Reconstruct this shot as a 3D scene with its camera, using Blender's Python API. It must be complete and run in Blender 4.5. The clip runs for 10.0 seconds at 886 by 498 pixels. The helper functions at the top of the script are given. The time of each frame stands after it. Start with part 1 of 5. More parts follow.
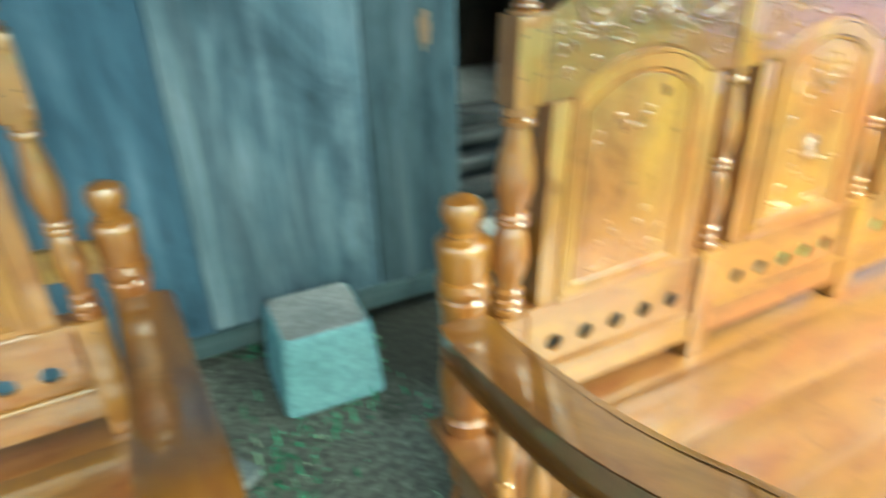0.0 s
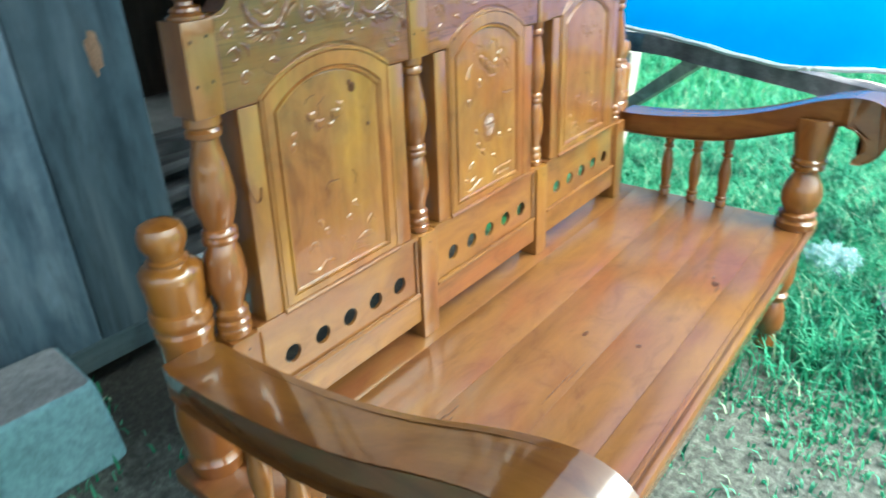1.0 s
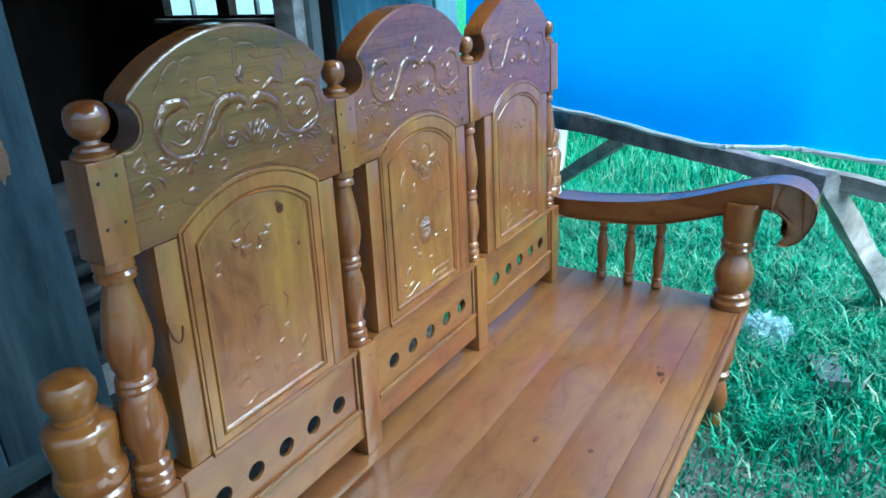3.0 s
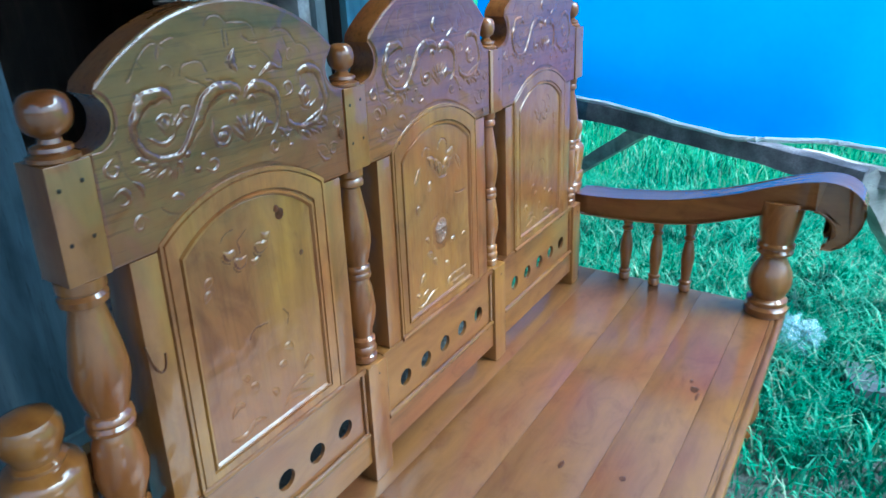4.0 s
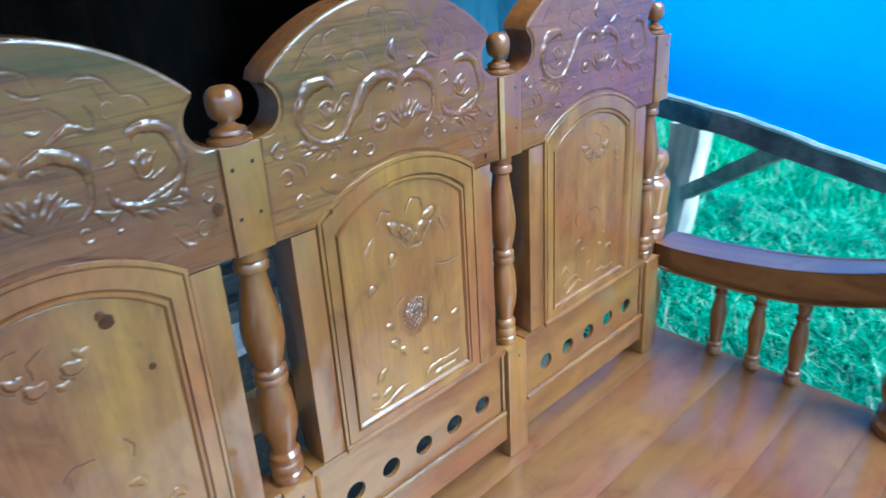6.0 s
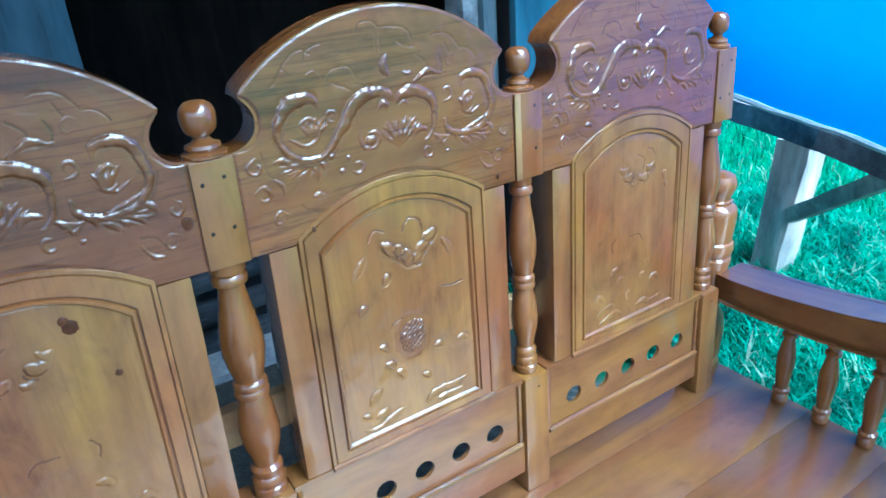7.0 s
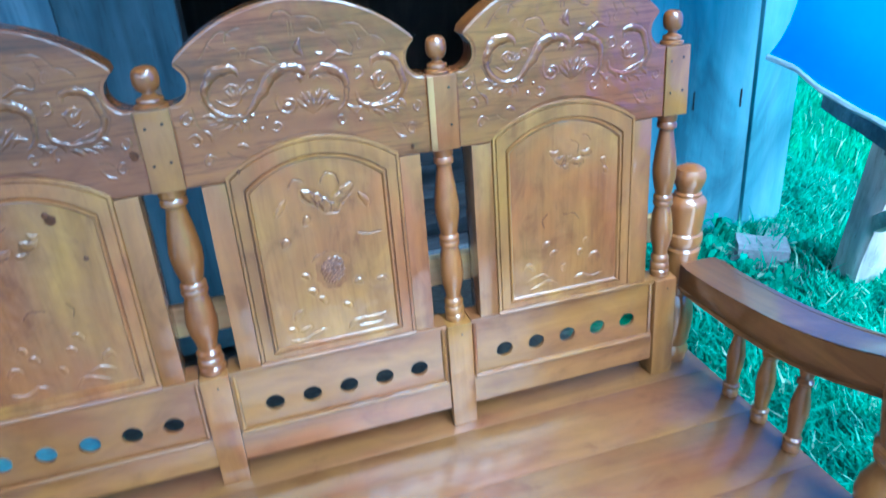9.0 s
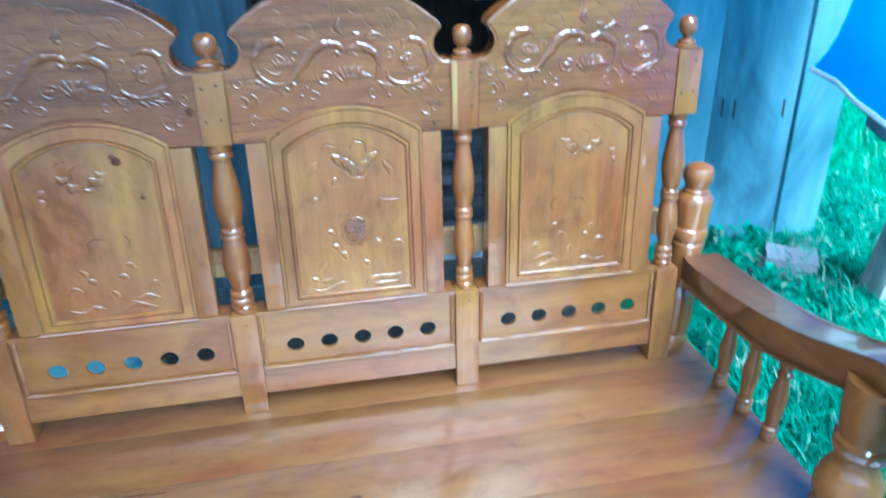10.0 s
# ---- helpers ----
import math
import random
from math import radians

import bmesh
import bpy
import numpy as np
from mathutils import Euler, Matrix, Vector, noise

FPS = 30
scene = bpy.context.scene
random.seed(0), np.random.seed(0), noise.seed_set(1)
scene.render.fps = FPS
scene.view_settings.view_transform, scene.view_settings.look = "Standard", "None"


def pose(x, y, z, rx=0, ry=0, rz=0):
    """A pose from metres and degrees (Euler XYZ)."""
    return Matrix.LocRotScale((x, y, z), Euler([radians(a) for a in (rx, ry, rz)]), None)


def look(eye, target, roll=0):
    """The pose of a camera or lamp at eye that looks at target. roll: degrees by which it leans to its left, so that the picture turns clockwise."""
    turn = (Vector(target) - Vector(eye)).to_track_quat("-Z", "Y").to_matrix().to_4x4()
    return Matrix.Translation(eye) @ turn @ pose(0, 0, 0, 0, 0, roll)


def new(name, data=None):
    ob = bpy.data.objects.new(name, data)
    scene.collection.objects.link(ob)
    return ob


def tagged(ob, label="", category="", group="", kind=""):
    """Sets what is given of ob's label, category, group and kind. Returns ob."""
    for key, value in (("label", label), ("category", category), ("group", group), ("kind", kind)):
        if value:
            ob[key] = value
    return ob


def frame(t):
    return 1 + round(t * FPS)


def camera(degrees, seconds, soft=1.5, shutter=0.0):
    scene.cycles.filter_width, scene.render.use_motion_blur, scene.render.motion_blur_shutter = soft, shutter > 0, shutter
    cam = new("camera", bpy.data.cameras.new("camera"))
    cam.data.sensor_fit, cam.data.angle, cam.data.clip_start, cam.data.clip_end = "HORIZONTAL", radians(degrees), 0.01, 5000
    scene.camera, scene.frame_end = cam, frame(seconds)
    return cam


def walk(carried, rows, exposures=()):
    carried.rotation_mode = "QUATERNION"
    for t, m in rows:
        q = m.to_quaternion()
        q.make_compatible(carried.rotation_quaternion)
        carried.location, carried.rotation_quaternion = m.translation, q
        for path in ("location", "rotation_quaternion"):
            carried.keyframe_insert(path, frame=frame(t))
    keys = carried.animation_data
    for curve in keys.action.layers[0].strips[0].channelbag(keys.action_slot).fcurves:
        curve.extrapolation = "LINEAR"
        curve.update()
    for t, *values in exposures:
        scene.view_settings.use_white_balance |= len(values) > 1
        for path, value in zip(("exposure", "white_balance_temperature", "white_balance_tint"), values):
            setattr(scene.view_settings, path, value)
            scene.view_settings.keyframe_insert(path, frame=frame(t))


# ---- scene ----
cam = camera(67.0, 10.0, 1.6, 0.8)
PATH = [
    (0, (-0.56, -0.833, 1.354), (0.237, 0.749, 0.426), -2.2),
    (0.3, (-0.553, -0.827, 1.355), (0.505, 0.564, 0.383), -0.8),
    (0.5, (-0.552, -0.864, 1.341), (0.656, 0.435, 0.417), -0.7),
    (0.6, (-0.546, -0.846, 1.356), (0.713, 0.378, 0.399), 0.4),
    (1, (-0.52, -0.862, 1.328), (0.858, 0.263, 0.413), -2.5),
    (1.5, (-0.507, -0.86, 1.352), (0.911, 0.222, 0.449), -4.3),
    (2, (-0.489, -0.864, 1.388), (1.017, 0.198, 0.61), -3.6),
    (2.5, (-0.479, -0.852, 1.401), (1.056, 0.203, 0.674), -2.2),
    (3, (-0.443, -0.806, 1.399), (1.106, 0.204, 0.639), -2.6),
    (4.5, (-0.228, -0.681, 1.376), (1.261, 0.367, 0.548), -2.7),
    (5, (-0.078, -0.692, 1.405), (1.247, 0.569, 0.597), -2.8),
    (5.2, (-0.024, -0.698, 1.389), (1.272, 0.587, 0.572), -3.1),
    (5.5, (0.031, -0.694, 1.401), (1.307, 0.597, 0.562), -2.7),
    (5.7, (0.074, -0.701, 1.399), (1.34, 0.606, 0.57), -3.0),
    (6, (0.151, -0.706, 1.405), (1.373, 0.63, 0.555), -3.4),
    (6.2, (0.204, -0.712, 1.41), (1.342, 0.688, 0.547), -3.4),
    (7.3, (0.353, -0.808, 1.408), (1.254, 0.771, 0.575), -3.4),
    (7.5, (0.382, -0.842, 1.409), (1.235, 0.739, 0.529), -2.1),
    (8, (0.466, -0.986, 1.415), (1.236, 0.643, 0.549), -1.7),
    (8.5, (0.553, -1.038, 1.433), (1.182, 0.656, 0.575), -3.7),
    (9, (0.63, -1.109, 1.45), (1.117, 0.609, 0.55), -3.5),
    (9.5, (0.654, -1.17, 1.463), (1.076, 0.491, 0.433), -1.9),
    (10, (0.668, -1.258, 1.465), (1.01, 0.486, 0.547), -0.5),
]
EXPOSURES = [(0, 2.75, 6300, -27), (0.5, 2.5, 6000, -20), (1, 2.0, 5700, -13), (1.5, 1.88, 5250, -12), (2, 1.62, 4950, -10), (3, 1.42, 4560, -11), (4.5, 1.43, 4360, -10), (6, 1.57, 4120, -11), (7.5, 1.57, 3860, -10), (8.5, 1.63, 3780, -10), (9, 1.77, 3740, -10), (10, 1.88, 3900, -9)]
walk(cam, [(t, look(eye, target, roll)) for t, eye, target, roll in PATH], EXPOSURES)

# ---- world and light ----
world = bpy.data.worlds.new("sky")
scene.world = world
world.use_nodes = True
wn = world.node_tree.nodes
sky = wn.new("ShaderNodeTexSky")
sky.sky_type = "NISHITA"
sky.sun_disc = False
sky.sun_elevation, sky.sun_rotation = radians(53), radians(165)
sky.dust_density, sky.air_density, sky.ozone_density = 7.0, 1.0, 0.4
wn["Background"].inputs["Strength"].default_value = 0.14
world.node_tree.links.new(sky.outputs["Color"], wn["Background"].inputs["Color"])

sun_data = bpy.data.lights.new("sun", "SUN")
sun_data.energy, sun_data.angle, sun_data.color = 2.3, radians(62), (1.0, 0.98, 0.96)
sun = new("sun", sun_data)
sun.matrix_world = look((0.9, -3.5, 4.9), (0, 0, 0))


# ---- material helpers ----
def material(name):
    m = bpy.data.materials.new(name)
    m.use_nodes = True
    return m, m.node_tree.nodes, m.node_tree.links, m.node_tree.nodes["Principled BSDF"]


def ramp(nodes, stops):
    r = nodes.new("ShaderNodeValToRGB")
    els = r.color_ramp.elements
    while len(els) < len(stops):
        els.new(0.5)
    for e, (p, c) in zip(els, stops):
        e.position, e.color = p, (*c, 1)
    return r


def coords(nodes, links, scale, jitter=True):
    """Object coordinates, stretched, and shifted by chance from object to object."""
    tc = nodes.new("ShaderNodeTexCoord")
    mp = nodes.new("ShaderNodeMapping")
    mp.inputs["Scale"].default_value = scale
    links.new(tc.outputs["Object"], mp.inputs["Vector"])
    if jitter:
        oi = nodes.new("ShaderNodeObjectInfo")
        mul = nodes.new("ShaderNodeMath")
        mul.operation = "MULTIPLY"
        mul.inputs[1].default_value = 37.0
        links.new(oi.outputs["Random"], mul.inputs[0])
        links.new(mul.outputs[0], mp.inputs["Location"])
    return mp.outputs["Vector"]


def noise_tex(nodes, links, vec, scale, detail=4.0, rough=0.55, distort=0.0):
    n = nodes.new("ShaderNodeTexNoise")
    n.inputs["Scale"].default_value = scale
    n.inputs["Detail"].default_value = detail
    n.inputs["Roughness"].default_value = rough
    n.inputs["Distortion"].default_value = distort
    links.new(vec, n.inputs["Vector"])
    return n.outputs["Fac"]


def mixed(nodes, links, mode, fac, a, b):
    m = nodes.new("ShaderNodeMix")
    m.data_type, m.blend_type = "RGBA", mode
    for value, socket in ((fac, m.inputs[0]), (a, m.inputs[6]), (b, m.inputs[7])):
        if isinstance(value, (float, int)):
            socket.default_value = value
        elif isinstance(value, tuple):
            socket.default_value = (*value, 1)
        else:
            links.new(value, socket)
    return m.outputs[2]


def bumped(nodes, links, bsdf, height, strength, distance):
    b = nodes.new("ShaderNodeBump")
    b.inputs["Strength"].default_value, b.inputs["Distance"].default_value = strength, distance
    links.new(height, b.inputs["Height"])
    links.new(b.outputs["Normal"], bsdf.inputs["Normal"])


def varnished(name, axis, light=(0.225, 0.101, 0.0298), mid=(0.175, 0.073, 0.0199), dark=(0.0771, 0.0263, 0.00675), rough=0.3, coat=1.0, polish=0.05, streaks=0.0, knotty=0.5, blotch=0.7, uneven=0.3, vary=0.5, ior=1.75):
    """Varnished yellow-brown hardwood, its grain along one axis."""
    m, n, l, b = material(name)
    stretch = {"x": (0.9, 9, 9), "y": (9, 0.9, 9), "z": (9, 9, 0.9)}[axis]
    vec = coords(n, l, stretch)
    grain = noise_tex(n, l, vec, 1.3, 5, 0.5, 1.4)
    fibre = noise_tex(n, l, coords(n, l, tuple(s * 7 for s in stretch)), 2.2, 3, 0.6)
    patch = noise_tex(n, l, coords(n, l, tuple(0.35 * s + 1.2 for s in stretch)), 1.6, 3, 0.5, 0.6)
    r = ramp(n, [(0.16, dark), (0.4, mid), (0.6, light), (0.85, mid)])
    l.new(grain, r.inputs["Fac"])
    warm = ramp(n, [(0.3, (1.14, 1.19, 0.7)), (0.5, (1.0, 0.97, 0.93)), (0.68, (0.95, 0.72, 0.74))])
    l.new(patch, warm.inputs["Fac"])
    col = mixed(n, l, "MULTIPLY", 1.0, r.outputs["Color"], warm.outputs["Color"])
    fr = ramp(n, [(0.3, (0.78, 0.74, 0.7)), (0.55, (1.0, 1.0, 1.0))])
    l.new(fibre, fr.inputs["Fac"])
    col = mixed(n, l, "MULTIPLY", 0.22, col, fr.outputs["Color"])
    if streaks:
        lines = noise_tex(n, l, coords(n, l, tuple(s * 11 if s > 1 else s * 5.0 for s in stretch)), 1.5, 4, 0.65, 0.6)
        sr = ramp(n, [(0.38, (0.42, 0.34, 0.26)), (0.47, (1.0, 1.0, 1.0))])
        l.new(lines, sr.inputs["Fac"])
        col = mixed(n, l, "MULTIPLY", streaks, col, sr.outputs["Color"])
    vor = n.new("ShaderNodeTexVoronoi")
    vor.inputs["Scale"].default_value = 1.0
    l.new(coords(n, l, tuple(2.0 if s < 1 else 5.0 for s in stretch)), vor.inputs["Vector"])
    kn = ramp(n, [(0.02, (0.2, 0.12, 0.07)), (0.055, (1, 1, 1))])
    l.new(vor.outputs["Distance"], kn.inputs["Fac"])
    col = mixed(n, l, "MULTIPLY", knotty, col, kn.outputs["Color"])
    # boards cut from different logs: yellow sapwood to brown heartwood, with soft blotches
    oi = n.new("ShaderNodeObjectInfo")
    log = ramp(n, [(0.0, (0.78, 0.7, 0.68)), (0.35, (0.95, 0.93, 0.95)), (0.7, (1.1, 1.12, 1.0)), (1.0, (1.3, 1.4, 1.25))])
    l.new(oi.outputs["Random"], log.inputs["Fac"])
    col = mixed(n, l, "MULTIPLY", vary, col, log.outputs["Color"])
    blot = ramp(n, [(0.3, (0.62, 0.52, 0.45)), (0.46, (0.95, 0.95, 0.95)), (0.62, (1.12, 1.15, 0.95))])
    l.new(noise_tex(n, l, coords(n, l, tuple(0.3 * q + 3.0 for q in stretch)), 2.4, 5, 0.6, 1.2), blot.inputs["Fac"])
    col = mixed(n, l, "MULTIPLY", blotch, col, blot.outputs["Color"])
    col = mixed(n, l, "MULTIPLY", 1.0, col, (0.87, 0.855, 0.83))
    l.new(col, b.inputs["Base Color"])
    b.inputs["Roughness"].default_value = rough + 0.15
    b.inputs["Specular IOR Level"].default_value = 0.2
    b.inputs["Coat IOR"].default_value = ior
    b.inputs["Coat Weight"].default_value, b.inputs["Coat Roughness"].default_value = coat, polish
    # brushed varnish, never quite level
    bumped(n, l, b, fibre, 0.12, 0.002)
    lev = n.new("ShaderNodeBump")
    lev.inputs["Strength"].default_value, lev.inputs["Distance"].default_value = uneven, 0.004
    l.new(noise_tex(n, l, coords(n, l, tuple(22.0 if q < 1 else 34.0 for q in stretch)), 1.0, 3, 0.5, 0.6), lev.inputs["Height"])
    l.new(lev.outputs["Normal"], b.inputs["Coat Normal"])
    return m


def painted_wood(name, tones, axis="z", rough=0.8, wear=0.6):
    """Weathered paint on rough boards: streaks along the grain, worn places."""
    m, n, l, b = material(name)
    stretch = {"x": (0.8, 8, 8), "y": (8, 0.8, 8), "z": (8, 8, 0.8)}[axis]
    streak = noise_tex(n, l, coords(n, l, stretch), 1.6, 6, 0.6, 0.5)
    stain_shade = noise_tex(n, l, coords(n, l, (1.5, 1.5, 0.9)), 1.5, 5, 0.6, 0.8)
    fibre = noise_tex(n, l, coords(n, l, tuple(s * 6 for s in stretch)), 2.0, 4, 0.65, 0.6)
    r = ramp(n, [(0.25, tones[0]), (0.5, tones[1]), (0.72, tones[2])])
    l.new(streak, r.inputs["Fac"])
    st = ramp(n, [(0.34, (0.34, 0.38, 0.42)), (0.5, (0.95, 0.95, 0.95)), (0.66, (1.35, 1.2, 1.15))])
    l.new(stain_shade, st.inputs["Fac"])
    col = mixed(n, l, "MULTIPLY", 0.9, r.outputs["Color"], st.outputs["Color"])
    fb = ramp(n, [(0.3, (0.45, 0.42, 0.4)), (0.42, (1, 1, 1))])
    l.new(fibre, fb.inputs["Fac"])
    col = mixed(n, l, "MULTIPLY", wear, col, fb.outputs["Color"])
    l.new(col, b.inputs["Base Color"])
    b.inputs["Roughness"].default_value = rough
    b.inputs["Specular IOR Level"].default_value = 0.2
    bumped(n, l, b, fibre, 0.35, 0.004)
    return m


def rough_stuff(name, tones, scale=8.0, rough=0.85, bump=0.5, dist=0.01):
    m, n, l, b = material(name)
    vec = coords(n, l, (1, 1, 1))
    big = noise_tex(n, l, vec, scale * 0.25, 5, 0.6)
    fine = noise_tex(n, l, vec, scale * 5, 5, 0.65)
    r = ramp(n, [(0.3, tones[0]), (0.5, tones[1]), (0.7, tones[2])])
    l.new(big, r.inputs["Fac"])
    f = ramp(n, [(0.3, (0.6, 0.6, 0.6)), (0.65, (1.1, 1.1, 1.1))])
    l.new(fine, f.inputs["Fac"])
    l.new(mixed(n, l, "MULTIPLY", 0.8, r.outputs["Color"], f.outputs["Color"]), b.inputs["Base Color"])
    b.inputs["Roughness"].default_value = rough
    b.inputs["Specular IOR Level"].default_value = 0.2
    bumped(n, l, b, fine, bump, dist)
    return m


WOOD_X, WOOD_Y, WOOD_Z = varnished("varnished_wood_along", "x", vary=0.3), varnished("varnished_wood_across", "y"), varnished("varnished_wood_upright", "z", (0.25, 0.112, 0.031), (0.2, 0.084, 0.0215), (0.1, 0.035, 0.0085), vary=0.15)
SEAT_WOOD = varnished("seat_wood", "x", (0.186, 0.0835, 0.0255), (0.157, 0.067, 0.0195), (0.092, 0.0345, 0.0094), 0.38, 0.7, 0.18, 0.0, 0.0, 0.6, 0.12, 0.12)
CREST_WOOD = varnished("crest_wood", "x", (0.188, 0.068, 0.0185), (0.147, 0.0495, 0.0125), (0.064, 0.0187, 0.0043), 0.3, 1.0, 0.12, 0.55, 0.0, 0.7, 0.35)
PANEL_WOOD = varnished("panel_wood", "z", (0.258, 0.121, 0.0316), (0.208, 0.09, 0.0215), (0.122, 0.0436, 0.0093), 0.3, 1.0, 0.19, 0.15, 0.0, 0.8, 0.22)
# darker groove colour: pooled varnish, with the grooves' shade painted in
GROOVE_WOOD = varnished("stained_shaded_groove", "z", (0.14, 0.056, 0.015), (0.108, 0.04, 0.011), (0.066, 0.022, 0.0065), 0.4, 0.8, 0.1, 0.0, 0.0)
PALE_WOOD = varnished("bare_wood", "x", (0.55, 0.38, 0.2), (0.48, 0.3, 0.14), (0.3, 0.16, 0.07), 0.6, 0.0)
GLOSS = varnished("turned_wood", "z", (0.243, 0.1, 0.024), (0.19, 0.0705, 0.016), (0.0907, 0.027, 0.0058), 0.27, 1.0)
SAPWOOD = varnished("pale_sapwood", "z", (0.34, 0.21, 0.085), (0.29, 0.17, 0.065), (0.2, 0.11, 0.04), 0.35, 0.8, 0.08)
ARM_WOOD = varnished("arm_wood", "y", (0.175, 0.076, 0.02), (0.13, 0.051, 0.012), (0.064, 0.022, 0.006), 0.28, 1.0, 0.07, uneven=0.1, ior=1.8)
BLUE_BOARD = painted_wood("blue_painted_board", ((0.0308, 0.0629, 0.1005), (0.0651, 0.1245, 0.1856), (0.1164, 0.1889, 0.2668)))
# darker copy of the wall boards, with shade behind the sofa in its colour
DIM_BOARD = painted_wood("dim_blue_board", ((0.0161, 0.0304, 0.0413), (0.0387, 0.0644, 0.0845), (0.0775, 0.1129, 0.1374)))
MOTTLED_BOARD = painted_wood("mottled_grey_blue_board", ((0.0245, 0.0424, 0.0611), (0.0874, 0.1367, 0.1776), (0.1959, 0.2632, 0.3186)))
GREY_BOARD = painted_wood("grey_painted_board", ((0.096, 0.128, 0.145), (0.16, 0.2, 0.221), (0.24, 0.264, 0.281)))
TEAL_BOARD = painted_wood("teal_painted_board", ((0.0817, 0.172, 0.2193), (0.1032, 0.2021, 0.2537), (0.1333, 0.2365, 0.2838)), "z", 0.8, 0.3)
CORNER_BOARD = painted_wood("pale_teal_board", ((0.0978, 0.2125, 0.2635), (0.1232, 0.2465, 0.2975), (0.153, 0.2805, 0.3315)), "z", 0.8, 0.3)
SILL_BOARD = painted_wood("weathered_sill_board", ((0.0288, 0.049, 0.0562), (0.0518, 0.0806, 0.0914), (0.0749, 0.1037, 0.1123)), "x")
# near-black boards: the unlit room's darkness is put into their colour
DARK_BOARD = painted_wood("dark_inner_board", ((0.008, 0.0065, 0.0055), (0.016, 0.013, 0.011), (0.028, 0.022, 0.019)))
OLD_TIMBER = painted_wood("old_grey_timber", ((0.195, 0.176, 0.156), (0.39, 0.37, 0.351), (0.663, 0.643, 0.605)), "y", 0.8)
LOG_WOOD = painted_wood("peeled_timber", ((0.12, 0.115, 0.105), (0.33, 0.325, 0.3), (0.52, 0.52, 0.5)), "z", 0.8)
BARK = rough_stuff("dark_rough_bark", ((0.08, 0.072, 0.08), (0.2, 0.185, 0.2), (0.38, 0.35, 0.36)), 28, 0.9, 0.4, 0.004)
# stacked grey boards coloured near black for the doorway's shade; rotten blocks share it
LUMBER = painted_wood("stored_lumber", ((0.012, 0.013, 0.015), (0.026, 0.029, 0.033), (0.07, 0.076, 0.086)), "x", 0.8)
AQUA_PAINT = rough_stuff("aqua_painted_concrete", ((0.1354, 0.2735, 0.3062), (0.1862, 0.3464, 0.3899), (0.2285, 0.4011, 0.4455)), 9, 0.75, 0.3, 0.004)
CEMENT = rough_stuff("bare_cement", ((0.17, 0.175, 0.185), (0.235, 0.24, 0.25), (0.3, 0.305, 0.315)), 10, 0.9, 0.4, 0.004)
STONE = rough_stuff("pale_rubble", ((0.11, 0.13, 0.14), (0.165, 0.19, 0.2), (0.235, 0.26, 0.27)), 12, 0.9, 0.6, 0.006)
HEM = rough_stuff("pale_frayed_hem", ((0.6, 0.68, 0.7), (0.78, 0.83, 0.83), (0.86, 0.88, 0.88)), 40, 0.8, 0.6, 0.004)
BARE_WORN = rough_stuff("flaked_brown_wood", ((0.11, 0.07, 0.045), (0.2, 0.13, 0.085), (0.27, 0.19, 0.13)), 25, 0.8, 0.4, 0.002)
IRON = rough_stuff("dark_nail", ((0.012, 0.007, 0.004), (0.024, 0.014, 0.008), (0.05, 0.03, 0.016)), 30, 0.6, 0.1, 0.001)


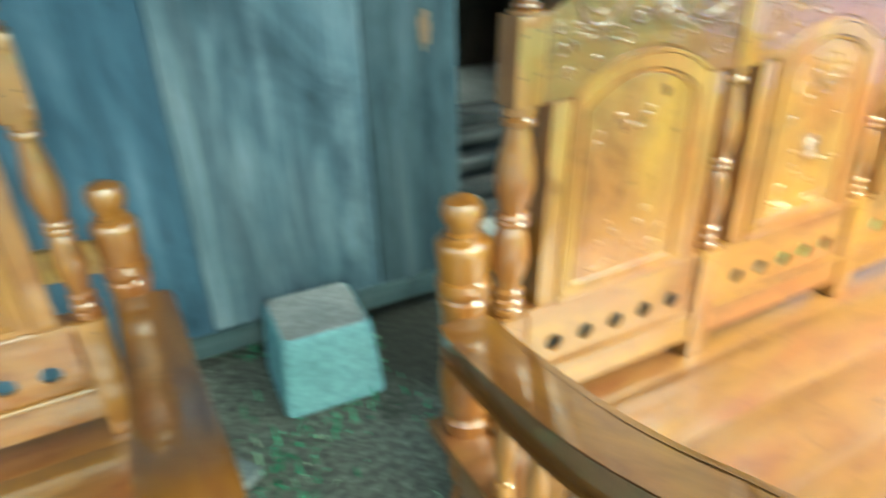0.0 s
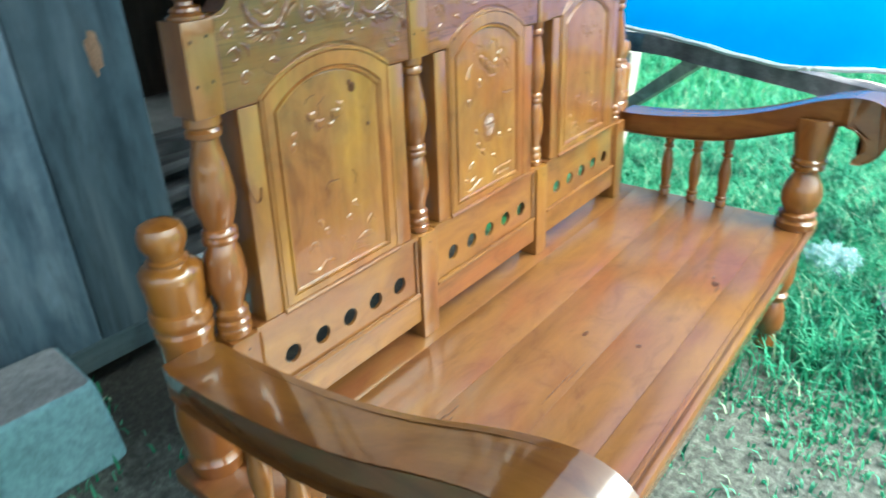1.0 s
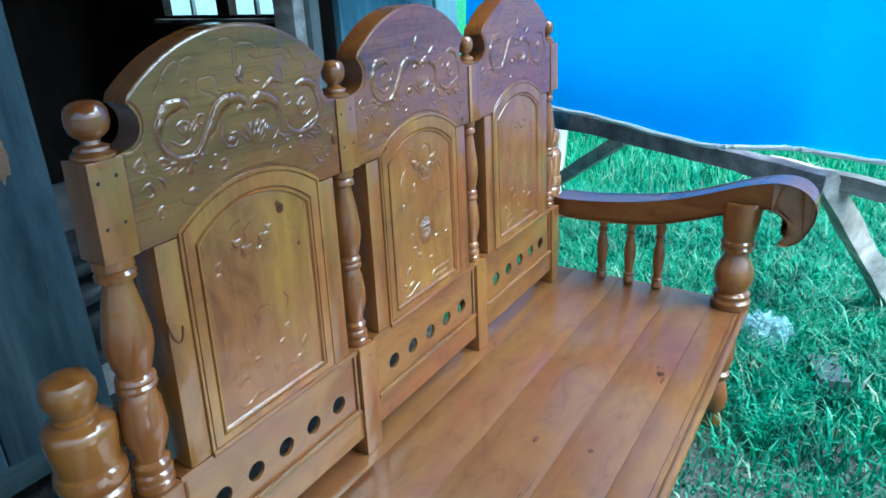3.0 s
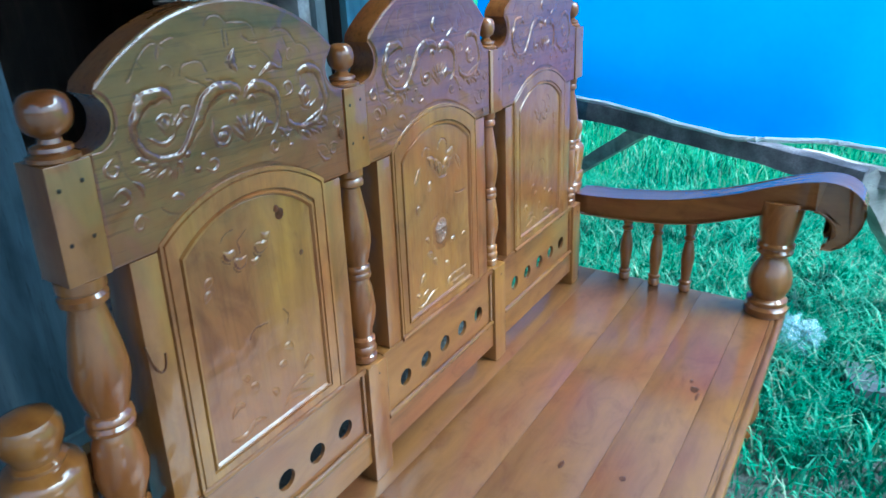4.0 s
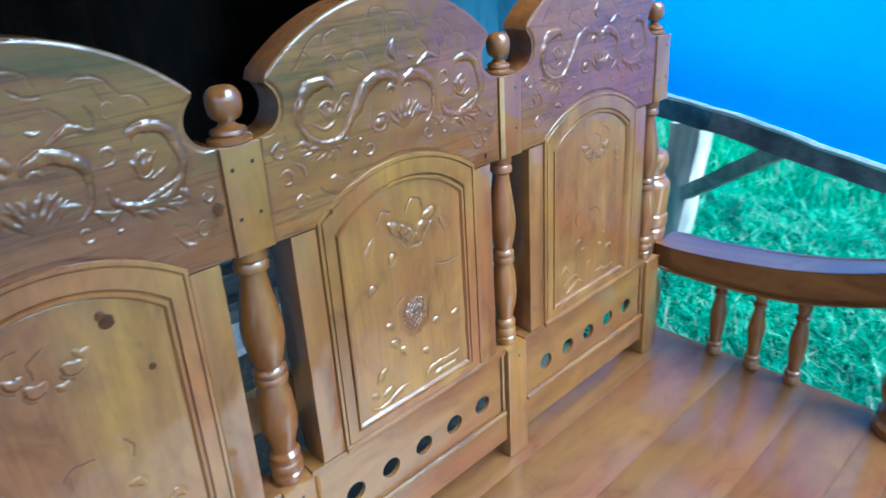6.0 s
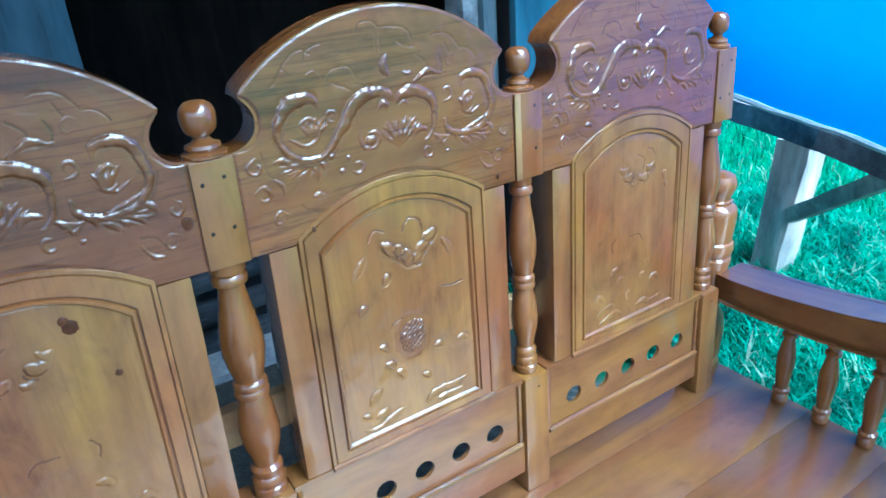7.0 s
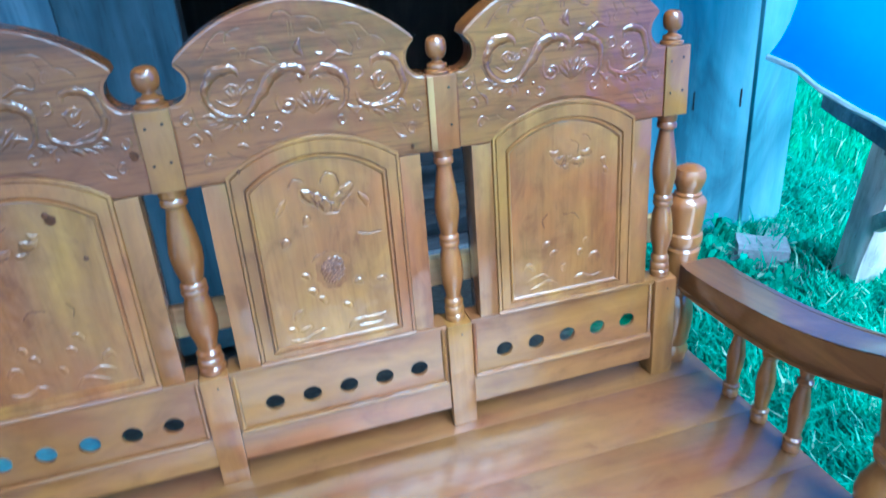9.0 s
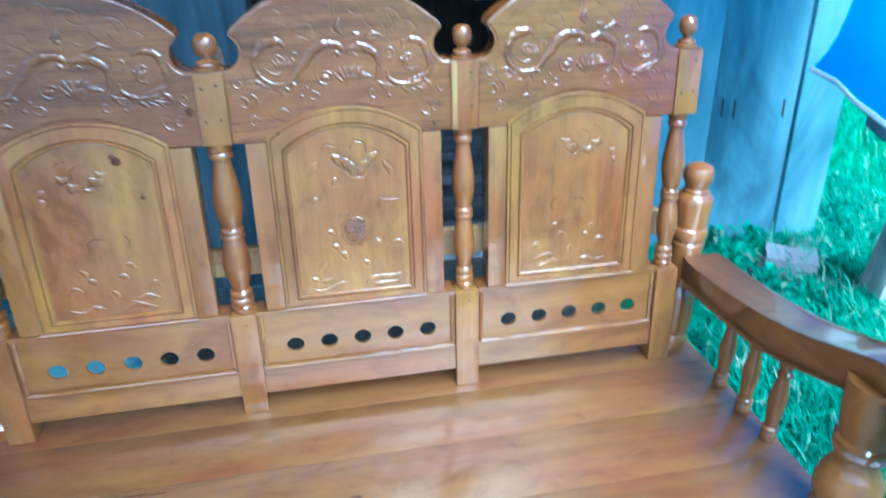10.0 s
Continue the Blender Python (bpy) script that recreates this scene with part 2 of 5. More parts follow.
def ground_material():
    m, n, l, b = material("soil_and_grass")
    vec = coords(n, l, (1, 1, 1), False)
    big = noise_tex(n, l, vec, 1.3, 6, 0.65, 0.3)
    fine = noise_tex(n, l, vec, 38, 6, 0.7)
    mid = noise_tex(n, l, vec, 9, 6, 0.7, 0.5)
    soil = ramp(n, [(0.3, (0.035, 0.038, 0.033)), (0.5, (0.105, 0.112, 0.098)), (0.7, (0.225, 0.24, 0.215))])
    l.new(fine, soil.inputs["Fac"])
    green = ramp(n, [(0.3, (0.012, 0.09, 0.03)), (0.55, (0.03, 0.2, 0.065)), (0.75, (0.07, 0.3, 0.1))])
    l.new(mid, green.inputs["Fac"])
    sep = n.new("ShaderNodeSeparateXYZ")
    l.new(vec, sep.inputs[0])
    # the turf begins beyond the trodden strip beside the bench
    far = n.new("ShaderNodeMapRange")
    far.inputs[1].default_value, far.inputs[2].default_value = 1.2, 2.2
    far.inputs[3].default_value, far.inputs[4].default_value = -0.28, 0.35
    l.new(sep.outputs["X"], far.inputs[0])
    add = n.new("ShaderNodeMath")
    l.new(far.outputs[0], add.inputs[0])
    l.new(big, add.inputs[1])
    edge = ramp(n, [(0.5, (0, 0, 0)), (0.62, (1, 1, 1))])
    l.new(add.outputs[0], edge.inputs["Fac"])
    # darker ground before the threshold: shade behind the sofa put into the colour
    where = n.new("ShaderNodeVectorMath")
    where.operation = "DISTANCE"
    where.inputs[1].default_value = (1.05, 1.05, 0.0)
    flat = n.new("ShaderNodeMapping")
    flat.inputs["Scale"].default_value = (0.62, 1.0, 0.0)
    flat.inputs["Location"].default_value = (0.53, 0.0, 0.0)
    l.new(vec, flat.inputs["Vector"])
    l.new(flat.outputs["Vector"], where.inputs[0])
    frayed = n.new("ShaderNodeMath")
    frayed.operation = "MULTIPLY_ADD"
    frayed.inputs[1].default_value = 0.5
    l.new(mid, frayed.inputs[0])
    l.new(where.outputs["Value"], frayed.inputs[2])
    shade_patch = ramp(n, [(0.78, (0.22, 0.2, 0.18)), (0.98, (1, 1, 1))])
    l.new(frayed.outputs[0], shade_patch.inputs["Fac"])
    cover = mixed(n, l, "MIX", edge.outputs["Color"], soil.outputs["Color"], green.outputs["Color"])
    l.new(mixed(n, l, "MULTIPLY", 1.0, cover, shade_patch.outputs["Color"]), b.inputs["Base Color"])
    b.inputs["Roughness"].default_value = 0.95
    bumped(n, l, b, fine, 0.9, 0.02)
    return m


def grass_material():
    m, n, l, b = material("grass_blades")
    g = n.new("ShaderNodeNewGeometry")
    r = ramp(n, [(0.0, (0.027, 0.16, 0.072)), (0.5, (0.055, 0.32, 0.16)), (0.85, (0.125, 0.43, 0.25)), (1.0, (0.4, 0.5, 0.33))])
    l.new(g.outputs["Random Per Island"], r.inputs["Fac"])
    patch = ramp(n, [(0.34, (0.2, 0.27, 0.32)), (0.5, (0.95, 0.95, 1.0)), (0.68, (1.7, 1.2, 1.35))])
    l.new(noise_tex(n, l, coords(n, l, (1, 1, 1), False), 5.0, 5, 0.65, 0.5), patch.inputs["Fac"])
    tone = mixed(n, l, "MULTIPLY", 1.0, r.outputs["Color"], patch.outputs["Color"])
    l.new(tone, b.inputs["Base Color"])
    b.inputs["Roughness"].default_value = 0.55
    b.inputs["Specular IOR Level"].default_value = 0.25
    tr = n.new("ShaderNodeBsdfTranslucent")
    l.new(tone, tr.inputs["Color"])
    mx = n.new("ShaderNodeMixShader")
    mx.inputs[0].default_value = 0.3
    l.new(b.outputs[0], mx.inputs[1])
    l.new(tr.outputs[0], mx.inputs[2])
    l.new(mx.outputs[0], n["Material Output"].inputs["Surface"])
    return m


def tarp_material():
    m, n, l, b = material("blue_tarpaulin")
    vec = coords(n, l, (1, 1, 1), False)
    big = noise_tex(n, l, vec, 1.4, 4, 0.55)
    weave = noise_tex(n, l, coords(n, l, (1, 60, 60), False), 3, 3, 0.6)
    r = ramp(n, [(0.3, (0.004, 0.3, 0.88)), (0.7, (0.01, 0.36, 0.94))])
    l.new(big, r.inputs["Fac"])
    l.new(r.outputs["Color"], b.inputs["Base Color"])
    b.inputs["Roughness"].default_value = 0.42
    bumped(n, l, b, weave, 0.1, 0.003)
    tr = n.new("ShaderNodeBsdfTranslucent")
    l.new(r.outputs["Color"], tr.inputs["Color"])
    mx = n.new("ShaderNodeMixShader")
    mx.inputs[0].default_value = 0.6
    l.new(b.outputs[0], mx.inputs[1])
    l.new(tr.outputs[0], mx.inputs[2])
    l.new(mx.outputs[0], n["Material Output"].inputs["Surface"])
    return m


def plastic_material():
    m, n, l, b = material("thin_clear_plastic")
    b.inputs["Base Color"].default_value = (0.6, 0.88, 0.95, 1)
    b.inputs["Roughness"].default_value = 0.18
    b.inputs["Alpha"].default_value = 0.27
    vec = coords(n, l, (1, 1, 1))
    bumped(n, l, b, noise_tex(n, l, vec, 45, 4, 0.6, 1.0), 0.5, 0.01)
    return m


def glass_material():
    m, n, l, b = material("window_glass")
    b.inputs["Base Color"].default_value = (0.95, 0.98, 0.98, 1)
    b.inputs["Roughness"].default_value = 0.02
    b.inputs["Transmission Weight"].default_value = 1.0
    b.inputs["IOR"].default_value = 1.1
    return m


GROUND, GRASS, TARP, PLASTIC, GLASS = ground_material(), grass_material(), tarp_material(), plastic_material(), glass_material()


# ---- mesh helpers ----
def finish(name, bm, mat, smooth=True):
    bmesh.ops.recalc_face_normals(bm, faces=bm.faces)
    me = bpy.data.meshes.new(name)
    bm.to_mesh(me)
    bm.free()
    me.materials.append(mat)
    if smooth:
        me.polygons.foreach_set("use_smooth", [True] * len(me.polygons))
        me.set_sharp_from_angle(angle=radians(38))
    return me


def part(name, bm, mat, parent, label="", m=None, smooth=True):
    ob = new(name, finish(name, bm, mat, smooth))
    ob.parent = parent
    if m is not None:
        ob.matrix_basis = m
    return tagged(ob, label)


def thing(name, label, category, m=None, group="", kind=""):
    ob = new(name)
    ob.empty_display_size = 0.1
    if m is not None:
        ob.matrix_basis = m
    return tagged(ob, label, category, group, kind)


def solid(name, bm, mat, label, category, m=None, group="", kind=""):
    ob = new(name, finish(name, bm, mat))
    if m is not None:
        ob.matrix_basis = m
    return tagged(ob, label, category, group, kind)


def box(bm, x0, x1, y0, y1, z0, z1, bevel=0.0):
    v = [bm.verts.new((x, y, z)) for z in (z0, z1) for y in (y0, y1) for x in (x0, x1)]
    f = [bm.faces.new([v[i] for i in q]) for q in ((0, 1, 3, 2), (4, 6, 7, 5), (0, 4, 5, 1), (2, 3, 7, 6), (0, 2, 6, 4), (1, 5, 7, 3))]
    if bevel:
        edges = list({e for q in f for e in q.edges})
        bmesh.ops.bevel(bm, geom=edges, offset=bevel, segments=2, profile=0.6, affect="EDGES")
    return bm


def boxed(*a, **k):
    return box(bmesh.new(), *a, **k)


def lathe(profile, x=0.0, y=0.0, n=22):
    """A turned piece from (radius, height) pairs."""
    bm = bmesh.new()
    rings = []
    for r, z in profile:
        rings.append([bm.verts.new((x + r * math.cos(2 * math.pi * i / n), y + r * math.sin(2 * math.pi * i / n), z)) for i in range(n)])
    for a, b in zip(rings, rings[1:]):
        for i in range(n):
            bm.faces.new((a[i], a[(i + 1) % n], b[(i + 1) % n], b[i]))
    bm.faces.new(rings[0])
    bm.faces.new(rings[-1])
    return bm


def slab(outline, y0, y1, bevel=0.0):
    """A board sawn to an outline in x and z, between y0 (front) and y1."""
    bm = bmesh.new()
    f = [bm.verts.new((x, y0, z)) for x, z in outline]
    b = [bm.verts.new((x, y1, z)) for x, z in outline]
    face = bm.faces.new(f)
    bm.faces.new(b[::-1])
    n = len(f)
    for i in range(n):
        bm.faces.new((f[i], b[i], b[(i + 1) % n], f[(i + 1) % n]))
    if bevel:
        bmesh.ops.bevel(bm, geom=list(face.edges), offset=bevel, segments=2, profile=0.6, affect="EDGES")
    bmesh.ops.triangulate(bm, faces=[q for q in bm.faces if len(q.verts) > 4])
    return bm


def tube(bm, pts, radii, flat=1.0, n=6):
    """A round strip along points (x, y, z), flattened in y."""
    pts = [Vector(p) for p in pts]
    rings = []
    for i, p in enumerate(pts):
        d = (pts[min(i + 1, len(pts) - 1)] - pts[max(i - 1, 0)]).normalized()
        side = d.cross(Vector((0, 1, 0)))
        side = side.normalized() if side.length > 1e-6 else Vector((1, 0, 0))
        up = side.cross(d)
        r = radii[i] if isinstance(radii, (list, tuple)) else radii
        rings.append([bm.verts.new(p + side * (r * math.cos(2 * math.pi * k / n)) + up * (r * flat * math.sin(2 * math.pi * k / n))) for k in range(n)])
    for a, b in zip(rings, rings[1:]):
        for k in range(n):
            bm.faces.new((a[k], a[(k + 1) % n], b[(k + 1) % n], b[k]))
    bm.faces.new(rings[0])
    bm.faces.new(rings[-1])


def smooth_line(pts, steps=5):
    """Catmull-Rom through (u, v) points."""
    out = []
    ext = [pts[0]] + list(pts) + [pts[-1]]
    for i in range(1, len(ext) - 2):
        p0, p1, p2, p3 = (Vector(q) for q in ext[i - 1:i + 3])
        for s in range(steps):
            t = s / steps
            out.append(0.5 * (2 * p1 + (p2 - p0) * t + (2 * p0 - 5 * p1 + 4 * p2 - p3) * t * t + (3 * p1 - p0 - 3 * p2 + p3) * t ** 3))
    out.append(Vector(pts[-1]))
    return out


def boss(out, u, v, r):
    out.append(([(u, v), (u + 1e-4, v)], [r, r]))


def bead_ball(bm, u, v, y, r, flat=0.6):
    m = Matrix.Translation((u, y, v)) @ Matrix.Diagonal((r, r * flat, r, 1))
    bmesh.ops.create_icosphere(bm, subdivisions=2, radius=1.0, matrix=m)


def relief(strokes, x0, x1, z0, z1, step, y0, inside, depth=0.4, seed=0.0, most=0.0032, lattice=0.0, moat=1.0, bell=1.0):
    """A hand-carved skin over a board: rounded strokes standing up between cut grooves, on a faintly wavy ground.
    inside(x, z) is how far a place lies within the board's edge."""
    nx, nz = int((x1 - x0) / step) + 1, int((z1 - z0) / step) + 1
    gx, gz = np.meshgrid(np.linspace(x0, x1, nx), np.linspace(z0, z1, nz))
    high, cut, tooled, scored = (np.zeros_like(gx) for _ in range(4))
    # the gouge never follows the drawn line quite
    wx, wz = np.zeros_like(gx), np.zeros_like(gz)
    for k in range(nz):
        for i in range(nx):
            p = Vector((gx[k, i], gz[k, i], seed))
            slow, quick = noise.noise_vector(p * 42.0), noise.noise_vector(p * 150.0)
            wx[k, i] = p.x + 0.0032 * slow.x + 0.0011 * quick.x
            wz[k, i] = p.y + 0.0032 * slow.y + 0.0011 * quick.y
    for pts, radii in strokes:
        rmax = max(map(abs, radii)) * 2.4
        px, pz = [p[0] for p in pts], [p[1] for p in pts]
        i0, i1 = int((min(px) - rmax - x0) / step), int((max(px) + rmax - x0) / step) + 2
        k0, k1 = int((min(pz) - rmax - z0) / step), int((max(pz) + rmax - z0) / step) + 2
        i0, k0 = max(0, i0), max(0, k0)
        if i1 <= i0 or k1 <= k0:
            continue
        sx, sz = wx[k0:k1, i0:i1], wz[k0:k1, i0:i1]
        incised = radii[0] < 0
        best, rr = np.full_like(sx, 9.0), np.full_like(sx, 1.0)
        for (ax, az), (bx, bz), ra, rb in zip(pts, pts[1:], radii, radii[1:]):
            dx, dz = bx - ax, bz - az
            t = np.clip(((sx - ax) * dx + (sz - az) * dz) / max(1e-12, dx * dx + dz * dz), 0, 1)
            d = np.hypot(sx - ax - t * dx, sz - az - t * dz)
            r = abs(ra + (rb - ra) * t)
            q = d / r
            near = q < best
            best, rr = np.where(near, q, best), np.where(near, r, rr)
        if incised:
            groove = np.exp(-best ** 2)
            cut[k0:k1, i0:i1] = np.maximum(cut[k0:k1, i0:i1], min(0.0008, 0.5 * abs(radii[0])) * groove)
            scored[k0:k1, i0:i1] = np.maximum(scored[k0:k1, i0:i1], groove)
            continue
        up = np.clip(1 - (best / 1.22) ** 2, 0, 1) ** bell * rr * depth * 1.35
        dn = np.exp(-((best - 1.3) / 0.45) ** 2) * np.minimum(rr * 0.18, 0.0005) * moat
        high[k0:k1, i0:i1] = np.maximum(high[k0:k1, i0:i1], up)
        cut[k0:k1, i0:i1] = np.maximum(cut[k0:k1, i0:i1], dn)
        tooled[k0:k1, i0:i1] = np.maximum(tooled[k0:k1, i0:i1], np.exp(-(best / 1.9) ** 2))
    verts = []
    for k in range(nz):
        for i in range(nx):
            x, z = float(gx[k, i]), float(gz[k, i])
            e = min(1.0, max(0.0, inside(x, z) / 0.003))
            e = e * e * (3 - 2 * e)
            wave = 0.0004 * noise.noise(Vector((x * 60 + seed, z * 60, 0))) + 0.0011 * noise.noise(Vector((x * 22 + seed, z * 22, 4)))
            wave += float(tooled[k, i]) * (0.0007 * noise.noise(Vector((x * 105 + seed, z * 105, 9))) + 0.0002 * noise.noise(Vector((x * 240, z * 240, seed))))
            h = most * math.tanh(float(high[k, i]) / most)
            h *= max(0.1, 1.0 + 0.25 * noise.noise(Vector((x * 95, z * 95, seed))) + 0.8 * noise.noise(Vector((x * 38 + 5, z * 38, seed))))
            h = h - float(cut[k, i]) * max(lattice, 1 - h / 0.001)
            verts.append((x, y0 + 0.0009 - e * (0.0009 + h + max(wave, -0.0004)), z))
    # scored faces take the darker groove colour, shade included
    faces, stain_shade = [], []
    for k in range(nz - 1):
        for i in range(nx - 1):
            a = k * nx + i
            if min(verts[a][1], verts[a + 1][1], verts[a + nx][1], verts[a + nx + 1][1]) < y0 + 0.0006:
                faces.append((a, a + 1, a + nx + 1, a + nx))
                stain_shade.append(int(scored[k:k + 2, i:i + 2].mean() > 0.42))
    return verts, faces, stain_shade


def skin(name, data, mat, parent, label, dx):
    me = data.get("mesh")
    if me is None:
        verts, faces, stain_shade = data["build"]()
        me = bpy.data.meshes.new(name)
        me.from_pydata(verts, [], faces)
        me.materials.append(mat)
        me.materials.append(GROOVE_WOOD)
        me.polygons.foreach_set("material_index", stain_shade)
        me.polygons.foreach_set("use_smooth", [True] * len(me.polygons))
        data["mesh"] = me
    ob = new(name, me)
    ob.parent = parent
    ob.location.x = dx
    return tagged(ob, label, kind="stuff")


def arch_loop(hw, z0, zs, zt, y, n=22):
    """Outline of a panel with a low arched head."""
    rise = zt - zs
    rad = (hw * hw + rise * rise) / (2 * rise)
    half = math.asin(min(1.0, hw / rad))
    pts = [(-hw, z0), (0, z0), (hw, z0), (hw, z0 + (zs - z0) / 2)]
    pts += [(rad * math.sin(half - 2 * half * i / n), zt - rad + rad * math.cos(half - 2 * half * i / n)) for i in range(n + 1)]
    pts += [(-hw, z0 + (zs - z0) / 2)]
    return [(x, y, z) for x, z in pts]


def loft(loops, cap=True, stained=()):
    """Skins loop to loop; the bands named in stained take the second, darker groove material."""
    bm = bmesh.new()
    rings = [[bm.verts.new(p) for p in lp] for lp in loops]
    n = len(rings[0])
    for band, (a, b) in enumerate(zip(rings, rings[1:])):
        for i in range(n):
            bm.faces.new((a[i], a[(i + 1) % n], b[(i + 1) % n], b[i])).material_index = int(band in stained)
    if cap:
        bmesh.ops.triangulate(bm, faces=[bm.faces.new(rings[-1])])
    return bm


def shifted(bm, dx, dy=0.0, dz=0.0):
    bmesh.ops.translate(bm, vec=(dx, dy, dz), verts=bm.verts)
    return bm


# ---- the sofa set ----
PITCH = 0.4833
SEAT = 0.43
HOLE_Z, HOLE_R = 0.598, 0.0185


def crest_outline():
    c = PITCH / 2
    left = [(0.012, 1.066), (0.012, 1.2), (0.031, 1.203)]
    for k in range(1, 11):
        a = radians(-90 + (153 / 10) * k)
        left.append((0.031 + 0.031 * math.cos(a), 1.234 + 0.031 * math.sin(a)))
    rad, zc = 0.29, 1.056
    x_tip = c - left[-1][0] - 0.004
    arc = []
    half = math.asin(x_tip / rad)
    for k in range(29):
        a = -half + 2 * half * k / 28
        arc.append((c + rad * math.sin(a), zc + rad * math.cos(a)))
    right = [(PITCH - x, z) for x, z in reversed(left)]
    under = []
    for k in range(17):
        a = 1 - k / 8
        under.append((c + 0.142 * a, 1.067 + 0.047 * (1 - a * a)))
    return left + arc + right + under


def ribbon(out, pts, widths):
    """A carved band that swells and thins along its line."""
    line = smooth_line(pts)
    n = len(line) - 1
    widths = [(1.08 if len(pts) > 8 else 0.82) * w for w in widths]
    radii = []
    for i in range(n + 1):
        q = i / n * (len(widths) - 1)
        k = min(int(q), len(widths) - 2)
        radii.append(widths[k] + (widths[k + 1] - widths[k]) * (q - k))
    out.append(([(p[0], p[1]) for p in line], radii))
    if max(widths) > 0.0052 and n > 8:
        # scored lines following it on both sides, coloured dark as the band's shade
        for way, reach, a, b in ((1, 1.25, 0.12, 0.86), (-1, 1.35, 0.3, 0.95), (1, 2.3, 0.25, 0.6)):
            edge = []
            for i in range(int(a * n), int(b * n)):
                d = (line[i + 1] - line[i - 1]).normalized()
                side = Vector((d[1], -d[0])) if d[0] > 0 else Vector((-d[1], d[0]))
                off = way * (0.6 * radii[i] + 0.0014) * reach
                edge.append((line[i][0] + side[0] * off, line[i][1] + side[1] * off))
            out.append((edge, [-0.0011] * len(edge)))



def curl(out, u, v, size, start, w, turn=1):
    """A small comma-shaped curl winding in to its own middle."""
    pts = []
    for k in range(7):
        a = radians(start + turn * 58 * k)
        q = size * (1 - 0.12 * k)
        pts.append((u + q * math.cos(a), v + q * math.sin(a)))
    ribbon(out, pts, [0.001, w, w, 0.9 * w, 0.8 * w, 0.001])


def cuts(out, lines, r=0.0011):
    for pts in lines:
        line = smooth_line(pts)
        out.append(([(p[0], p[1]) for p in line], [-r] * len(line)))


def spray(out, root, tips, r):
    """A leaf of slim lobes fanned from one root."""
    full = [tips[0]]
    for a, b in zip(tips, tips[1:]):
        full += [(0.5 * (a[0] + b[0]) * 0.94 + root[0] * 0.06, 0.5 * (a[1] + b[1]) * 0.94 + root[1] * 0.06), b]
    for i, (u, v) in enumerate(full):
        bend = 0.0025 * (1 if i % 2 else -1)
        ribbon(out, [root, ((root[0] + u) / 2 + bend, (root[1] + v) / 2 + 0.001), (u, v)], [0.001, 0.75 * r, r * 0.8, 0.001])



def crest_carving():
    """Scrolls, leaves and shallow gouge cuts over one crest board; u from the middle."""
    bm, c = [], -0.009
    # the long band: out of the scroll, under it, and over a wave to the middle
    ribbon(bm, [(-0.099, 1.237), (-0.103, 1.245), (-0.118, 1.249), (-0.139, 1.245), (-0.152, 1.229), (-0.156, 1.208), (-0.147, 1.187), (-0.13, 1.176), (-0.107, 1.173), (-0.09, 1.18), (-0.074, 1.196), (-0.066, 1.21), (-0.054, 1.226), (-0.036, 1.237), (-0.017, 1.24), (-0.001, 1.237), (0.005, 1.229)],
           [0.0015, 0.003, 0.0056, 0.0066, 0.005, 0.0034, 0.003, 0.003, 0.003, 0.0034, 0.0044, 0.0058, 0.0066, 0.0064, 0.0058, 0.0046, 0.002])
    spray(bm, (-0.11, 1.2), [(-0.124, 1.216), (-0.116, 1.222), (-0.103, 1.225), (-0.091, 1.223), (-0.088, 1.212)], 0.0036)
    # small volute and boss under the wave
    ribbon(bm, [(-0.045, 1.206), (-0.047, 1.189), (-0.041, 1.174), (-0.029, 1.169), (-0.018, 1.173), (-0.015, 1.184), (-0.023, 1.192), (-0.033, 1.19)], [0.0015, 0.0026, 0.003, 0.003, 0.003, 0.0028, 0.0024, 0.0014])
    boss(bm, -0.029, 1.18, 0.0062)
    # the other half: an arch dropping to a leaf, then a band curling up into the second scroll
    ribbon(bm, [(0.015, 1.222), (0.021, 1.23), (0.035, 1.234), (0.053, 1.231), (0.068, 1.221), (0.073, 1.206), (0.072, 1.187), (0.067, 1.172), (0.056, 1.163)], [0.002, 0.0046, 0.006, 0.0062, 0.005, 0.0036, 0.003, 0.0026, 0.0012])
    ribbon(bm, [(0.089, 1.19), (0.092, 1.175), (0.105, 1.166), (0.126, 1.162), (0.149, 1.166), (0.165, 1.18), (0.172, 1.199), (0.166, 1.223), (0.153, 1.239), (0.136, 1.244), (0.123, 1.239), (0.12, 1.229)], [0.0012, 0.0026, 0.003, 0.0032, 0.0032, 0.0034, 0.004, 0.0048, 0.005, 0.0046, 0.0032, 0.0014])
    spray(bm, (0.13, 1.194), [(0.115, 1.211), (0.124, 1.217), (0.137, 1.218), (0.147, 1.216)], 0.0036)
    ribbon(bm, [(0.115, 1.198), (0.128, 1.19), (0.14, 1.194)], [0.0012, 0.0034, 0.0012])
    # curls and the broad leaf in the middle
    ribbon(bm, [(-0.015, 1.218), (-0.007, 1.225), (-0.001, 1.221), (-0.003, 1.215)], [0.0015, 0.0036, 0.0034, 0.0014])
    ribbon(bm, [(0.02, 1.215), (0.027, 1.222), (0.034, 1.216)], [0.0014, 0.0034, 0.0014])
    spray(bm, (0.012, 1.162), [(-0.016, 1.194), (-0.003, 1.203), (0.011, 1.2), (0.027, 1.203), (0.041, 1.2), (0.05, 1.188)], 0.0042)
    ribbon(bm, [(0.033, 1.168), (0.045, 1.181), (0.059, 1.177)], [0.0014, 0.0048, 0.0016])
